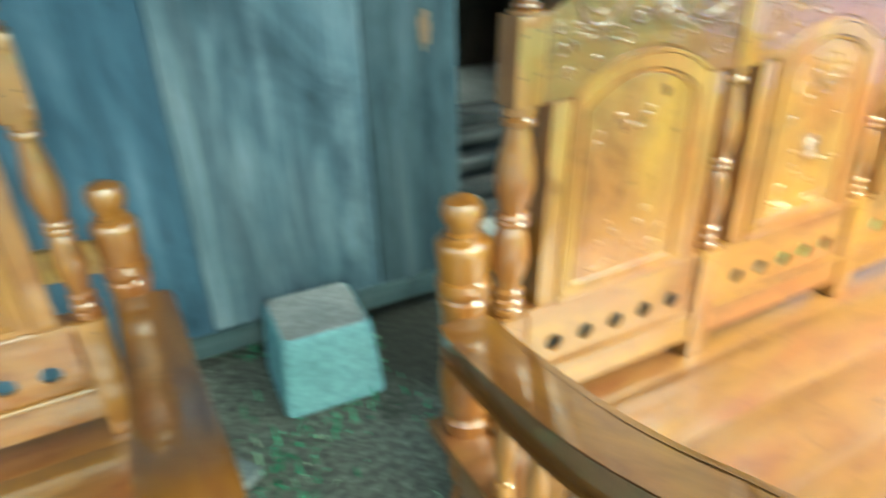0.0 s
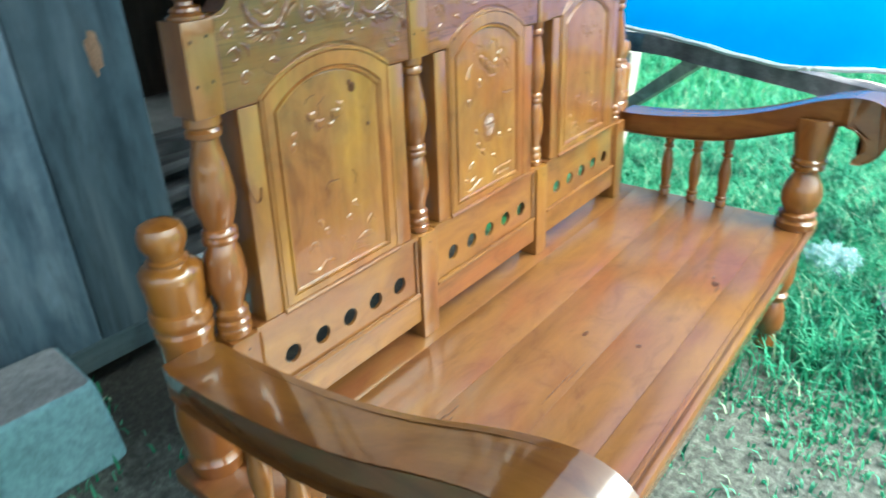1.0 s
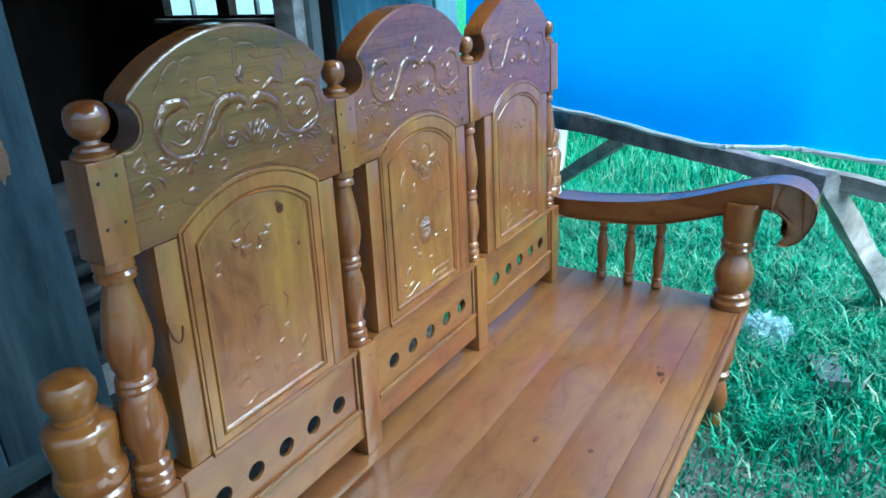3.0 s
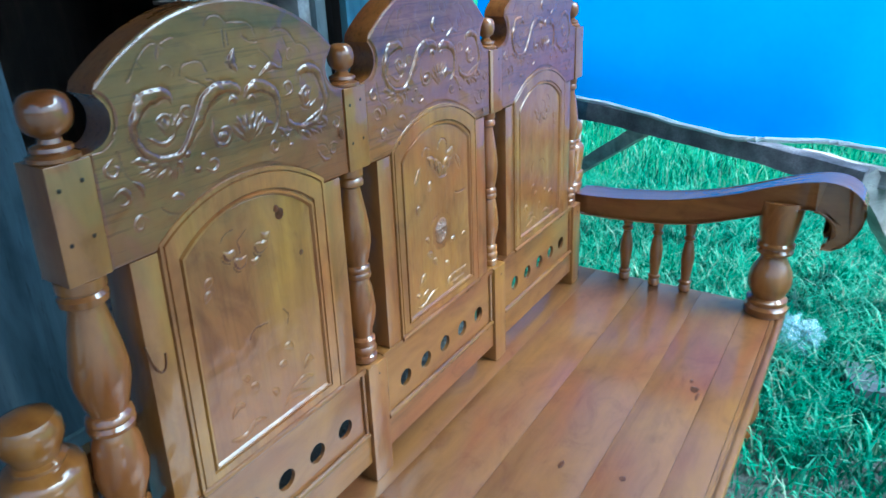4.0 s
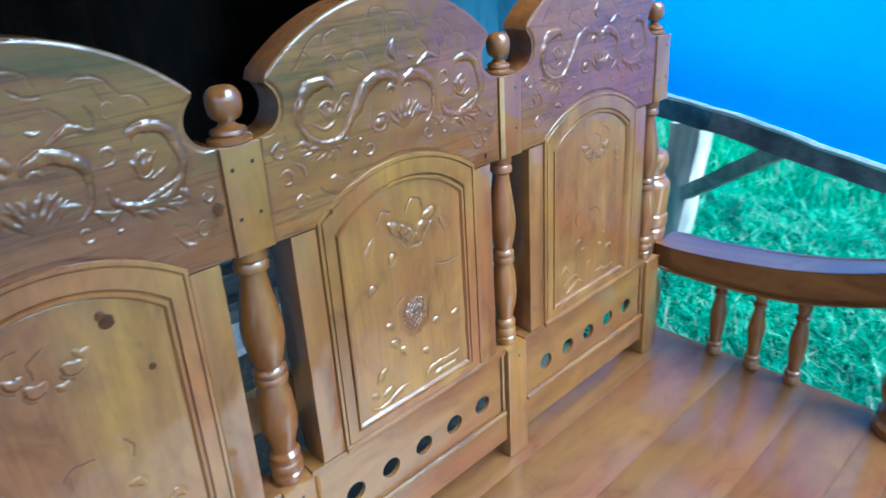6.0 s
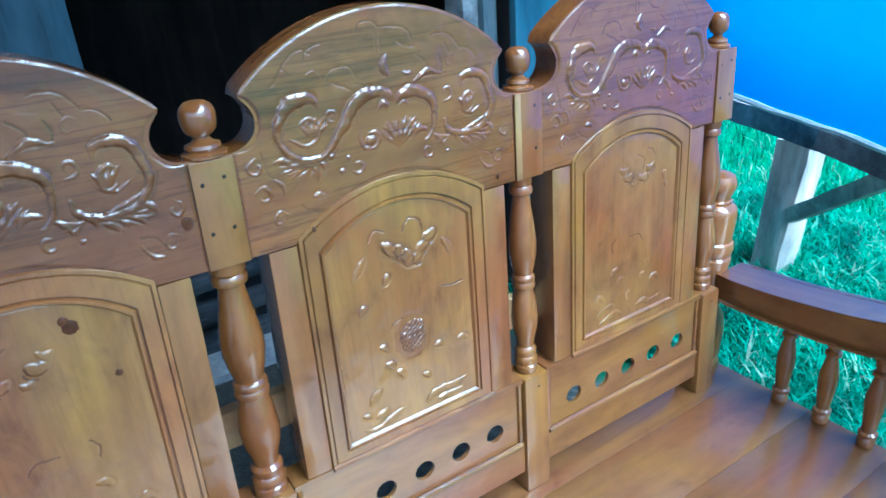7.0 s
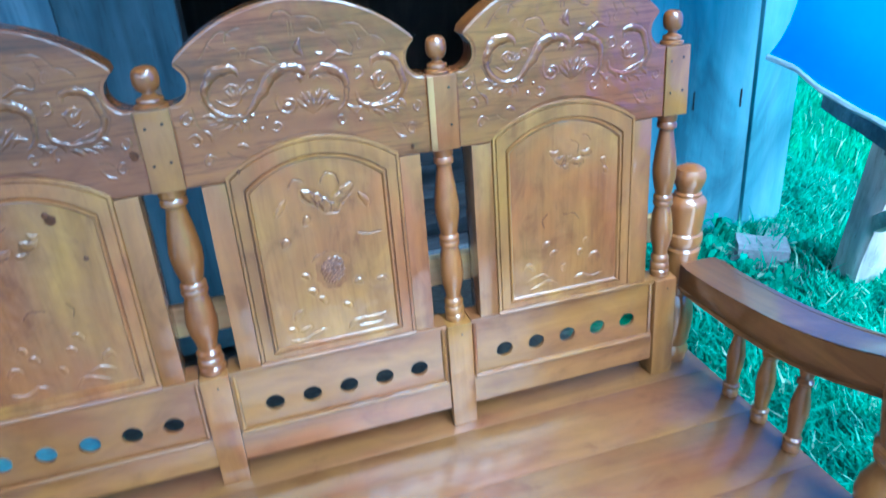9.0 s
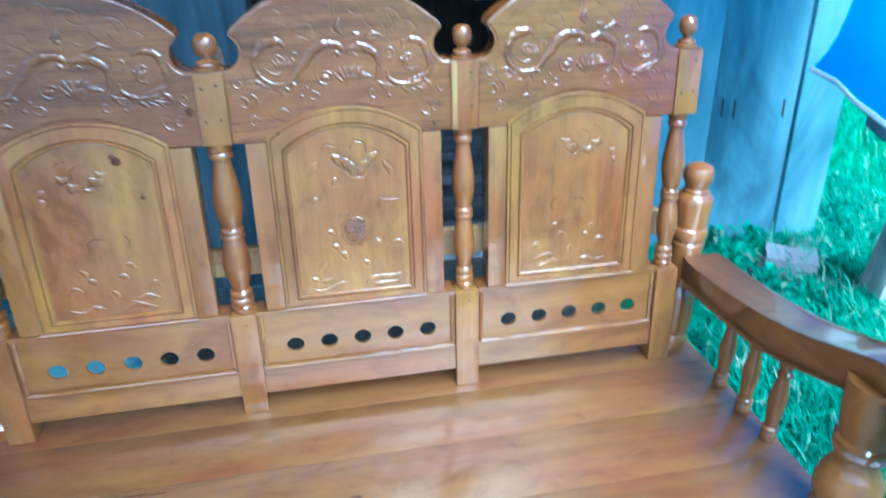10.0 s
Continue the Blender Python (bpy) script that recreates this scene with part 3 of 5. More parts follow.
    # leaf lobes trailing below both scrolls
    for p, q, r in (((-0.161, 1.181), (-0.143, 1.172), 0.0042), ((-0.149, 1.174), (-0.126, 1.164), 0.0048), ((-0.131, 1.17), (-0.114, 1.159), 0.0046), ((-0.115, 1.166), (-0.114, 1.144), 0.004), ((-0.105, 1.168), (-0.1, 1.149), 0.0036), ((-0.122, 1.127), (-0.105, 1.122), 0.0042),
                    ((0.07, 1.169), (0.083, 1.152), 0.0046), ((0.095, 1.17), (0.106, 1.154), 0.004), ((0.115, 1.156), (0.131, 1.143), 0.0046), ((0.157, 1.168), (0.171, 1.154), 0.0046), ((0.14, 1.156), (0.158, 1.144), 0.0038), ((-0.168, 1.158), (-0.158, 1.138), 0.0034)):
        ribbon(bm, [p, ((p[0] + q[0]) / 2 + 0.003, (p[1] + q[1]) / 2 + 0.0015), q], [0.0012, r, r * 0.8, 0.0012])
    spray(bm, (-0.106, 1.171), [(-0.166, 1.18), (-0.158, 1.165), (-0.146, 1.156), (-0.131, 1.15), (-0.117, 1.146)], 0.0034)
    spray(bm, (0.118, 1.162), [(0.167, 1.181), (0.174, 1.166), (0.166, 1.152), (0.15, 1.145), (0.134, 1.142)], 0.0032)
    spray(bm, (0.096, 1.164), [(0.068, 1.167), (0.073, 1.155), (0.086, 1.148)], 0.003)
    for u, v, r in ((-0.075, 1.149, 0.0034), (-0.065, 1.165, 0.003), (-0.089, 1.171, 0.0034), (0.09, 1.14, 0.003)):
        boss(bm, u, v, r)
    # inner turns of the scrolls, and small curls filling the ground between
    curl(bm, -0.118, 1.212, 0.024, 200, 0.003)
    curl(bm, 0.135, 1.206, 0.022, -20, 0.003, -1)
    for u, v, size, start, turn in ((-0.19, 1.178, 0.012, 80, 1), (-0.185, 1.142, 0.013, 160, -1), (-0.168, 1.106, 0.012, 20, 1), (0.192, 1.152, 0.012, 100, -1), (0.183, 1.112, 0.013, 40, 1), (-0.052, 1.15, 0.011, 190, 1), (0.058, 1.149, 0.01, 0, -1), (-0.186, 1.218, 0.011, 60, 1),
                                    (0.19, 1.213, 0.011, 120, -1), (0.094, 1.222, 0.012, 250, 1), (-0.082, 1.222, 0.01, 300, -1), (-0.1, 1.268, 0.011, 150, -1), (0.105, 1.262, 0.011, 30, 1)):
        curl(bm, u, v, size, start, 0.0026 if v < 1.23 else 0.0013, turn)
    # bud and leaf above the middle
    ribbon(bm, [(0.005, 1.282), (-0.001, 1.271), (0.005, 1.26)], [0.0022, 0.0066, 0.002])
    ribbon(bm, [(0.046, 1.245), (0.064, 1.254), (0.087, 1.252)], [0.0016, 0.0044, 0.0014])
    ribbon(bm, [(0.027, 1.261), (0.034, 1.257), (0.041, 1.258)], [0.0012, 0.003, 0.0012])
    ribbon(bm, [(0.146, 1.118), (0.156, 1.106), (0.168, 1.1)], [0.0012, 0.0032, 0.0012])
    cuts(bm, [[(c + u, v) for u, v in line] for line in (
        [(-0.027, 1.316), (-0.017, 1.327), (-0.002, 1.328), (0.008, 1.317)], [(0.008, 1.317), (0.025, 1.319), (0.047, 1.311), (0.055, 1.298)], [(0.001, 1.311), (-0.001, 1.29)], [(0.008, 1.306), (0.006, 1.29)],
        [(-0.145, 1.27), (-0.13, 1.285), (-0.122, 1.278)], [(-0.13, 1.285), (-0.117, 1.301), (-0.101, 1.306), (-0.09, 1.3)], [(-0.1, 1.288), (-0.094, 1.305), (-0.075, 1.307)], [(-0.076, 1.263), (-0.065, 1.278), (-0.042, 1.277), (-0.034, 1.265)],
        [(-0.068, 1.262), (-0.047, 1.251), (-0.03, 1.24)])])
    cuts(bm, [[(c + u, v) for u, v in line] for line in (
        [(0.062, 1.278), (0.075, 1.26)], [(0.085, 1.3), (0.1, 1.302), (0.117, 1.295), (0.131, 1.28)], [(0.105, 1.29), (0.11, 1.274)], [(0.131, 1.28), (0.146, 1.276), (0.156, 1.262)], [(0.03, 1.3), (0.044, 1.29), (0.058, 1.29)],
        [(-0.037, 1.256), (-0.025, 1.251), (-0.023, 1.244)], [(0.092, 1.276), (0.098, 1.263), (0.095, 1.251)], [(-0.13, 1.118), (-0.118, 1.106), (-0.1, 1.104)], [(0.155, 1.128), (0.172, 1.124), (0.18, 1.112)], [(-0.172, 1.196), (-0.166, 1.166), (-0.15, 1.152)])])
    return bm


def panel_carving(kind):
    """A flower head, a boss and leaf sprays, each panel by another hand."""
    bm = []
    f = -1 if kind == 2 else 1
    if kind == 1:
        blobs = ()
        bands = ([(-0.058, 1.018), (-0.07, 1.004), (-0.078, 0.99)], [(-0.026, 0.978), (-0.034, 0.968)], [(-0.068, 0.942), (-0.078, 0.928)], [(-0.05, 0.868), (-0.038, 0.856)], [(-0.044, 0.834), (-0.032, 0.824)], [(-0.026, 0.815), (-0.016, 0.8)], [(0.02, 0.79), (0.03, 0.782)], [(0.086, 0.83), (0.104, 0.828)], [(0.044, 0.834), (0.058, 0.832)],
                 [(0.022, 0.733), (0.036, 0.748), (0.07, 0.748), (0.1, 0.756)], [(0.04, 0.733), (0.062, 0.733), (0.09, 0.736)], [(-0.092, 0.734), (-0.066, 0.727), (-0.046, 0.736), (-0.014, 0.745)], [(-0.076, 0.775), (-0.07, 0.786), (-0.058, 0.797)], [(-0.09, 0.76), (-0.08, 0.75)], [(0.074, 1.01), (0.084, 0.98)], [(-0.07, 0.748), (-0.05, 0.756)])
        arcs = ([(-0.05, 1.04), (-0.04, 1.054), (-0.024, 1.048)], [(0.004, 1.04), (0.016, 1.058), (0.034, 1.05), (0.036, 1.03)], [(0.062, 0.936), (0.082, 0.928), (0.104, 0.93)], [(-0.03, 0.892), (-0.022, 0.9), (0.0, 0.905)])
    else:
        blobs = ((-0.045, 1.021, 0.0072), (-0.026, 1.005, 0.0082), (0.013, 1.013, 0.009), (0.023, 1.026, 0.0065), (-0.002, 0.996, 0.0052))
        bands = ([(-0.084, 1.0), (-0.09, 0.988)], [(-0.09, 0.98), (-0.094, 0.97)], [(0.034, 0.836), (0.048, 0.826)], [(0.018, 0.812), (0.032, 0.804)], [(0.02, 0.735), (0.036, 0.745), (0.06, 0.738), (0.08, 0.733)], [(-0.052, 0.828), (-0.044, 0.818)], [(-0.04, 0.806), (-0.03, 0.796)], [(-0.086, 0.742), (-0.062, 0.733), (-0.04, 0.745), (-0.02, 0.738)],
                 [(-0.08, 0.778), (-0.07, 0.79), (-0.056, 0.784)], [(0.07, 0.776), (0.082, 0.79), (0.092, 0.782)], [(0.04, 0.756), (0.06, 0.76), (0.086, 0.752)], [(0.0, 0.778), (0.006, 0.762)])
        arcs = ([(-0.056, 1.04), (-0.048, 1.05), (-0.036, 1.054)], [(-0.028, 1.016), (-0.028, 1.036), (-0.012, 1.046)], [(-0.03, 0.88), (-0.018, 0.894), (0.006, 0.892)], [(0.04, 0.9), (0.05, 0.886), (0.046, 0.87)])
    for u, v, r in blobs:
        ribbon(bm, [(f * (u - 1.3 * r), v + 0.7 * r), (f * (u - 0.2 * r), v - 0.5 * r), (f * (u + 1.3 * r), v + 0.4 * r)], [0.0012, 0.85 * r, 0.9 * r, 0.0012])
    for line in bands:
        if len(line) == 2:
            line = [line[0], ((line[0][0] + line[1][0]) / 2 + 0.002, (line[0][1] + line[1][1]) / 2 + 0.002), line[1]]
        ribbon(bm, [(f * u, v) for u, v in line], [0.002, 0.0058, 0.0055, 0.0018])
    cuts(bm, [[(f * u, v) for u, v in line] for line in arcs])
    # the open flower head
    u0, v0, ln = ((-0.01, 0.995, 0.0), (0.0, 0.0, 0.0), (0.006, 1.0, 0.018))[kind]
    if ln:
        for deg in (22, 56, 90, 124, 158):
            c, q = math.cos(radians(deg)), math.sin(radians(deg))
            ribbon(bm, [(u0 + 0.25 * ln * c, v0 + 0.25 * ln * q), (u0 + 0.7 * ln * c, v0 + 0.7 * ln * q), (u0 + ln * c, v0 + ln * q)], [0.002, 0.2 * ln, 0.17 * ln, 0.002])
        boss(bm, u0, v0, 0.14 * ln)
    if kind == 1:
        for p, q in (((-0.027, 1.027), (-0.014, 1.008)), ((-0.011, 1.018), (-0.002, 1.0)), ((0.001, 1.01), (0.012, 0.984)), ((0.013, 0.988), (0.029, 0.999)), ((0.024, 1.004), (0.045, 1.012)), ((0.038, 1.017), (0.057, 1.027))):
            ribbon(bm, [p, ((p[0] + q[0]) / 2 + 0.004, (p[1] + q[1]) / 2 + 0.001), q], [0.002, 0.0095, 0.0085, 0.002])
        # an oval boss cut over with a lattice
        ribbon(bm, [(0.007, 0.872), (0.007, 0.866), (0.007, 0.859)], [0.0225, 0.0235, 0.0225])
        for k in range(-4, 5):
            d = 0.0062 * k
            h = math.sqrt(max(0.0, 0.027 ** 2 - d * d))
            for s, r in ((-1, 0.0008), (1, 0.0017)):
                bm.append(([(0.007 + (t + s * d) * 0.7071, 0.8655 + (s * t - d) * 0.7071) for t in (-h, 0, h)], [-r] * 3))
    return bm


def crest_inside(x, z):
    """Depth within the crest board's carved face, from its middle."""
    arch = 0.2885 - math.hypot(x, z - 1.056)
    notch = min(math.hypot(abs(x) - (PITCH / 2 - 0.031), z - 1.234) - 0.034, 1.0) if z > 1.2 else 1.0
    tip = (PITCH / 2 - 0.031 - abs(x)) if z > 1.234 else 1.0
    low = z - 1.067
    mouth = max(z - (1.071 + 0.06 * (1 - (x / 0.152) ** 2)), abs(x) - 0.153)
    return min(arch, notch, tip, low, mouth, PITCH / 2 - 0.028 - abs(x))


def panel_inside(x, z):
    return min(0.1185 - abs(x), z - 0.7215, 0.187 - math.hypot(x, z - 0.9) if z > 1.0 else 1.0)


CREST_SKIN = {"build": lambda: relief(crest_carving(), -0.216, 0.216, 1.068, 1.346, 0.0013, 0.0, crest_inside, 0.44, 0.0, 0.0027, 0.0, 1.1, 1.05)}
PANEL_SKIN = [{"build": lambda k=k: relief(panel_carving(k), -0.12, 0.12, 0.72, 1.1, 0.0013, 0.0035, panel_inside, 0.44, 7.0 * k, 0.0014, 3.0 if k == 1 else 0.0, 0.75, 1.15)} for k in range(3)]


def pierced_rail():
    """The bottom rail of one back section, with five round holes right through it."""
    bm = bmesh.new()
    x0, x1, za, zb, yf, yb = 0.027, PITCH - 0.027, 0.548, 0.684, 0.006, 0.0135
    cuts = [x0] + [0.1 + 0.0735 * (k - 0.5) for k in range(6)] + [x1]

    def both(quad):
        bm.faces.new([bm.verts.new((x, yf, z)) for x, z in quad])
        bm.faces.new([bm.verts.new((x, yb, z)) for x, z in reversed(quad)])

    for i, (a, b) in enumerate(zip(cuts, cuts[1:])):
        if i in (0, 6):
            both([(a, za), (b, za), (b, zb), (a, zb)])
            continue
        cx = (a + b) / 2
        n = 20
        ring, rim = [], []
        for k in range(n):
            t = 2 * math.pi * (k + 0.5) / n
            c, s = math.cos(t), math.sin(t)
            ring.append((cx + HOLE_R * c, HOLE_Z + HOLE_R * s))
            f = min((b - cx) / abs(c), ((zb - HOLE_Z) if s > 0 else (HOLE_Z - za)) / abs(s))
            rim.append((cx + f * c, HOLE_Z + f * s))
        for k in range(n):
            j = (k + 1) % n
            q = [ring[k], rim[k], rim[j], ring[j]]
            both(q)
            bm.faces.new([bm.verts.new(p) for p in ((ring[k][0], yf, ring[k][1]), (ring[j][0], yf, ring[j][1]), (ring[j][0], yb, ring[j][1]), (ring[k][0], yb, ring[k][1]))])
        for cxr, czr in ((a, za), (a, zb), (b, za), (b, zb)):
            near = sorted(rim, key=lambda p: (p[0] - cxr) ** 2 + (p[1] - czr) ** 2)[:2]
            both([(cxr, czr), near[0], near[1]])
    # stout edge strips round the sunk field
    bmesh.ops.remove_doubles(bm, verts=bm.verts, dist=1e-5)
    box(bm, x0, x1, 0.0, 0.05, zb, 0.694)
    box(bm, x0, x1, 0.002, 0.036, 0.478, za)
    return bm


ARM_TOP = [(0.02, 0.708), (-0.1, 0.713), (-0.24, 0.729), (-0.34, 0.748), (-0.43, 0.774), (-0.53, 0.811), (-0.6, 0.831), (-0.655, 0.836), (-0.7, 0.822), (-0.728, 0.79), (-0.733, 0.752), (-0.722, 0.71), (-0.7, 0.672), (-0.672, 0.654)]
ARM_LOW = [(-0.648, 0.658), (-0.652, 0.668), (-0.672, 0.688), (-0.676, 0.712), (-0.664, 0.738), (-0.64, 0.755), (-0.61, 0.757), (-0.55, 0.741), (-0.435, 0.7), (-0.34, 0.671), (-0.25, 0.656), (-0.12, 0.647), (0.02, 0.645)]

REAR_POST = [(0.03, 0.0), (0.036, 0.01), (0.036, 0.06), (0.028, 0.08), (0.044, 0.16), (0.046, 0.22), (0.03, 0.28), (0.042, 0.3), (0.046, 0.32), (0.046, 0.43), (0.05, 0.445), (0.052, 0.462), (0.046, 0.47), (0.044, 0.476), (0.05, 0.486), (0.05, 0.5), (0.054, 0.53), (0.054, 0.56), (0.048, 0.59),
             (0.034, 0.612), (0.04, 0.626), (0.04, 0.645), (0.046, 0.65), (0.046, 0.712), (0.049, 0.72), (0.05, 0.732), (0.045, 0.738), (0.051, 0.744), (0.053, 0.757), (0.051, 0.77), (0.046, 0.774), (0.047, 0.78), (0.052, 0.835), (0.051, 0.848), (0.044, 0.856),
             (0.035, 0.86), (0.037, 0.866), (0.031, 0.87), (0.033, 0.876), (0.037, 0.884), (0.042, 0.895), (0.042, 0.91), (0.036, 0.922), (0.02, 0.929), (0.006, 0.931)]
FRONT_POST = [(0.054, 0.43), (0.057, 0.434), (0.057, 0.452), (0.052, 0.458), (0.05, 0.462), (0.053, 0.467), (0.053, 0.476), (0.042, 0.484), (0.045, 0.49), (0.055, 0.515), (0.057, 0.535), (0.053, 0.558), (0.042, 0.582), (0.034, 0.598), (0.033, 0.606),
              (0.038, 0.61), (0.045, 0.614), (0.047, 0.622), (0.042, 0.63), (0.048, 0.634), (0.048, 0.642), (0.043, 0.648), (0.045, 0.66), (0.05, 0.69), (0.056, 0.74), (0.056, 0.765)]
FRONT_LEG = [(0.028, 0.0), (0.034, 0.008), (0.036, 0.03), (0.026, 0.05), (0.024, 0.06), (0.034, 0.07), (0.04, 0.09), (0.042, 0.12), (0.034, 0.16), (0.026, 0.18), (0.036, 0.19), (0.038, 0.205), (0.03, 0.215), (0.036, 0.225), (0.044, 0.26), (0.044, 0.36)]
SPINDLE = [(0.012, 0.43), (0.017, 0.434), (0.017, 0.448), (0.014, 0.453), (0.018, 0.457), (0.018, 0.464), (0.013, 0.468), (0.015, 0.49), (0.019, 0.53), (0.019, 0.55), (0.013, 0.585), (0.011, 0.595), (0.016, 0.6), (0.016, 0.606), (0.011, 0.612), (0.014, 0.62), (0.016, 0.635), (0.015, 0.665)]
BALUSTER = [(0.02, 0.692), (0.0232, 0.696), (0.0232, 0.706), (0.0205, 0.709), (0.0232, 0.713), (0.0232, 0.722), (0.02, 0.727), (0.022, 0.732), (0.022, 0.74), (0.017, 0.746), (0.019, 0.76), (0.0255, 0.785), (0.0272, 0.806), (0.023, 0.845), (0.018, 0.862),
            (0.0225, 0.865), (0.0235, 0.871), (0.021, 0.876), (0.023, 0.88), (0.022, 0.886), (0.0185, 0.89), (0.0225, 0.905), (0.0272, 0.932), (0.0275, 0.952), (0.0225, 0.99), (0.0165, 1.026), (0.0165, 1.032), (0.022, 1.036), (0.0225, 1.044), (0.0195, 1.049), (0.0225, 1.053), (0.0225, 1.066)]
FINIAL = [(0.024, 1.2), (0.026, 1.202), (0.026, 1.206), (0.019, 1.209), (0.021, 1.212), (0.02, 1.216), (0.012, 1.219), (0.011, 1.224), (0.0145, 1.227), (0.0195, 1.2298), (0.0232, 1.235), (0.0253, 1.2435), (0.0256, 1.2525), (0.0243, 1.261), (0.0205, 1.2675), (0.0135, 1.2717), (0.005, 1.2732)]


BACK_PARTS = {"back_post", "sapwood_edge", "foot_block", "turned_baluster", "ball_finial", "nail_head", "crest_board", "carving", "back_panel", "stile", "pierced_rail", "bead_moulding"}


def taper(ob, middle):
    """The back narrows a little from the seat up to the crests."""
    if ob.data.users > 1:
        ob.data = ob.data.copy()
    dx = ob.location.x
    for v in ob.data.vertices:
        v.co.x = middle + (v.co.x + dx - middle) * (1.024 - 0.0705 * (v.co.z - 0.445)) - dx


# half width, foot, springing, head and depth of each line of the panel's mouldings, from the outside in
PANEL_PROFILE = [
    (0.152, 0.692, 1.076, 1.126, 0.05), (0.152, 0.692, 1.076, 1.126, 0.001), (0.151, 0.693, 1.075, 1.125, -0.001), (0.1465, 0.698, 1.0715, 1.1205, -0.001),
    (0.1458, 0.6988, 1.0708, 1.1197, 0.0016), (0.1448, 0.6996, 1.0702, 1.1189, 0.0016), (0.1437, 0.7008, 1.0692, 1.1178, -0.001), (0.1265, 0.713, 1.0480, 1.0960, -0.0005),
    (0.1256, 0.714, 1.0470, 1.0950, 0.003), (0.1240, 0.7155, 1.0455, 1.0935, 0.003), (0.1224, 0.717, 1.0440, 1.0918, -0.0012), (0.1192, 0.7195, 1.0410, 1.0885, -0.0008), (0.1168, 0.7215, 1.0388, 1.0860, 0.003),
    (0.1148, 0.7235, 1.0368, 1.0840, 0.0056), (0.105, 0.735, 1.0270, 1.0740, 0.0056), (0.02, 0.8, 1.0, 1.003, 0.0056)]



def sofa(sections, name, label, category, m, group):
    """A carved sofa or chair of that many back sections; x along it from its first back post, y to the back."""
    top = thing(name, label, category, m, group)
    length = PITCH * sections
    # seat planks, a moulded front edge and the frame below
    for i, (a, b) in enumerate(((-0.5655, -0.4925), (-0.492, -0.3635), (-0.363, -0.1905), (-0.19, -0.0305), (-0.03, 0.105))):
        part("seat_plank", boxed(-0.135, length + 0.135, a, b, 0.402, SEAT + 0.0004 * (i % 2), bevel=0.0006), SEAT_WOOD, top)
    nose = slab([(-0.5665, 0.43), (-0.574, 0.43), (-0.5755, 0.4275), (-0.5785, 0.4275), (-0.58, 0.43), (-0.584, 0.4318), (-0.589, 0.4318), (-0.594, 0.43), (-0.597, 0.425), (-0.597, 0.418), (-0.592, 0.412), (-0.586, 0.41), (-0.583, 0.404), (-0.586, 0.396), (-0.586, 0.388), (-0.578, 0.38), (-0.567, 0.38)], 0, length + 0.27)
    nose.transform(Matrix.Translation((-0.135, 0, 0)) @ Matrix(((0, 1, 0, 0), (1, 0, 0, 0), (0, 0, 1, 0), (0, 0, 0, 1))))
    part("seat_nosing", nose, SEAT_WOOD, top, "moulded front edge of the seat")
    part("front_apron", boxed(-0.12, length + 0.12, -0.572, -0.55, 0.30, 0.3795, bevel=0.002), WOOD_X, top)
    part("back_apron", boxed(-0.07, length + 0.07, 0.02, 0.045, 0.30, 0.4015, bevel=0.002), WOOD_X, top)
    for x in (-0.125, length + 0.1):
        part("side_apron", boxed(x, x + 0.025, -0.5495, 0.0, 0.30, 0.4015, bevel=0.002), WOOD_Y, top)
    # upright posts with square blocks, turned middles and ball finials
    for k in range(sections + 1):
        x = PITCH * k
        # turned by hand, no two of the same girth
        girth = (1.26, 1.06, 0.88, 0.9)[k]
        ball = (1.08, 0.85, 0.76, 0.74)[k]
        post = part("back_post", boxed(x - 0.0265, x + 0.0265, -0.0022, 0.054, 1.066, 1.2, bevel=0.0015), WOOD_Z, top, "square post block with nail heads")
        if k == 2:
            part("sapwood_edge", boxed(x - 0.0272, x - 0.0155, -0.0028, 0.0, 1.067, 1.199, bevel=0.001), SAPWOOD, post, "pale sapwood edge of the block")
        part("foot_block", boxed(x - 0.0265, x + 0.0265, -0.006, 0.05, SEAT + 0.001, 0.692, bevel=0.003), WOOD_Z, post)
        part("turned_baluster", lathe([(r * girth, z) for r, z in BALUSTER], x, 0.024), GLOSS, post)
        part("ball_finial", lathe([(r * (ball if z > 1.22 else max(ball, (1.08, 1.05, 0.9, 0.88)[k])), z if ball > 0.9 or z < 1.2195 else 1.2195 + (0.5 + 0.42 * ball) * (z - 1.2195)) for r, z in FINIAL], x, 0.022), GLOSS, post, "ball finial on a turned collar")
        for dx, z in (((0.012, 1.178), (0.013, 1.112)) if k == 2 else ((-0.015, 1.173), (0.012, 1.178), (-0.014, 1.112), (0.013, 1.115))):
            nail = bmesh.new()
            bead_ball(nail, x + dx, z, -0.0022, 0.0027, 0.3)
            part("nail_head", nail, IRON, post)
        nail = bmesh.new()
        bead_ball(nail, x + 0.004, 0.668, -0.006, 0.0024, 0.5)
        part("nail_head", nail, IRON, post)
    # one carved crest, arched panel and pierced rail to each section
    for k in range(sections):
        x = PITCH * k
        crest = part("crest_board", shifted(slab(crest_outline(), 0.0022, 0.05, 0.0012), x), CREST_WOOD, top, "arched crest board carved with scrolls and leaves")
        skin("carving", CREST_SKIN, CREST_WOOD, crest, "low relief of scrolls and leaves", x + PITCH / 2)
        c = x + PITCH / 2
        # two groove bands get the colour that holds stain and shade
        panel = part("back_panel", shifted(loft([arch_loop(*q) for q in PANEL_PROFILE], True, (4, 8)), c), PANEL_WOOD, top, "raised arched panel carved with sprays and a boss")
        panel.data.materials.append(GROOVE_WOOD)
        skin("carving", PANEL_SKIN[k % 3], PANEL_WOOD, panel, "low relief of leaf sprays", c)
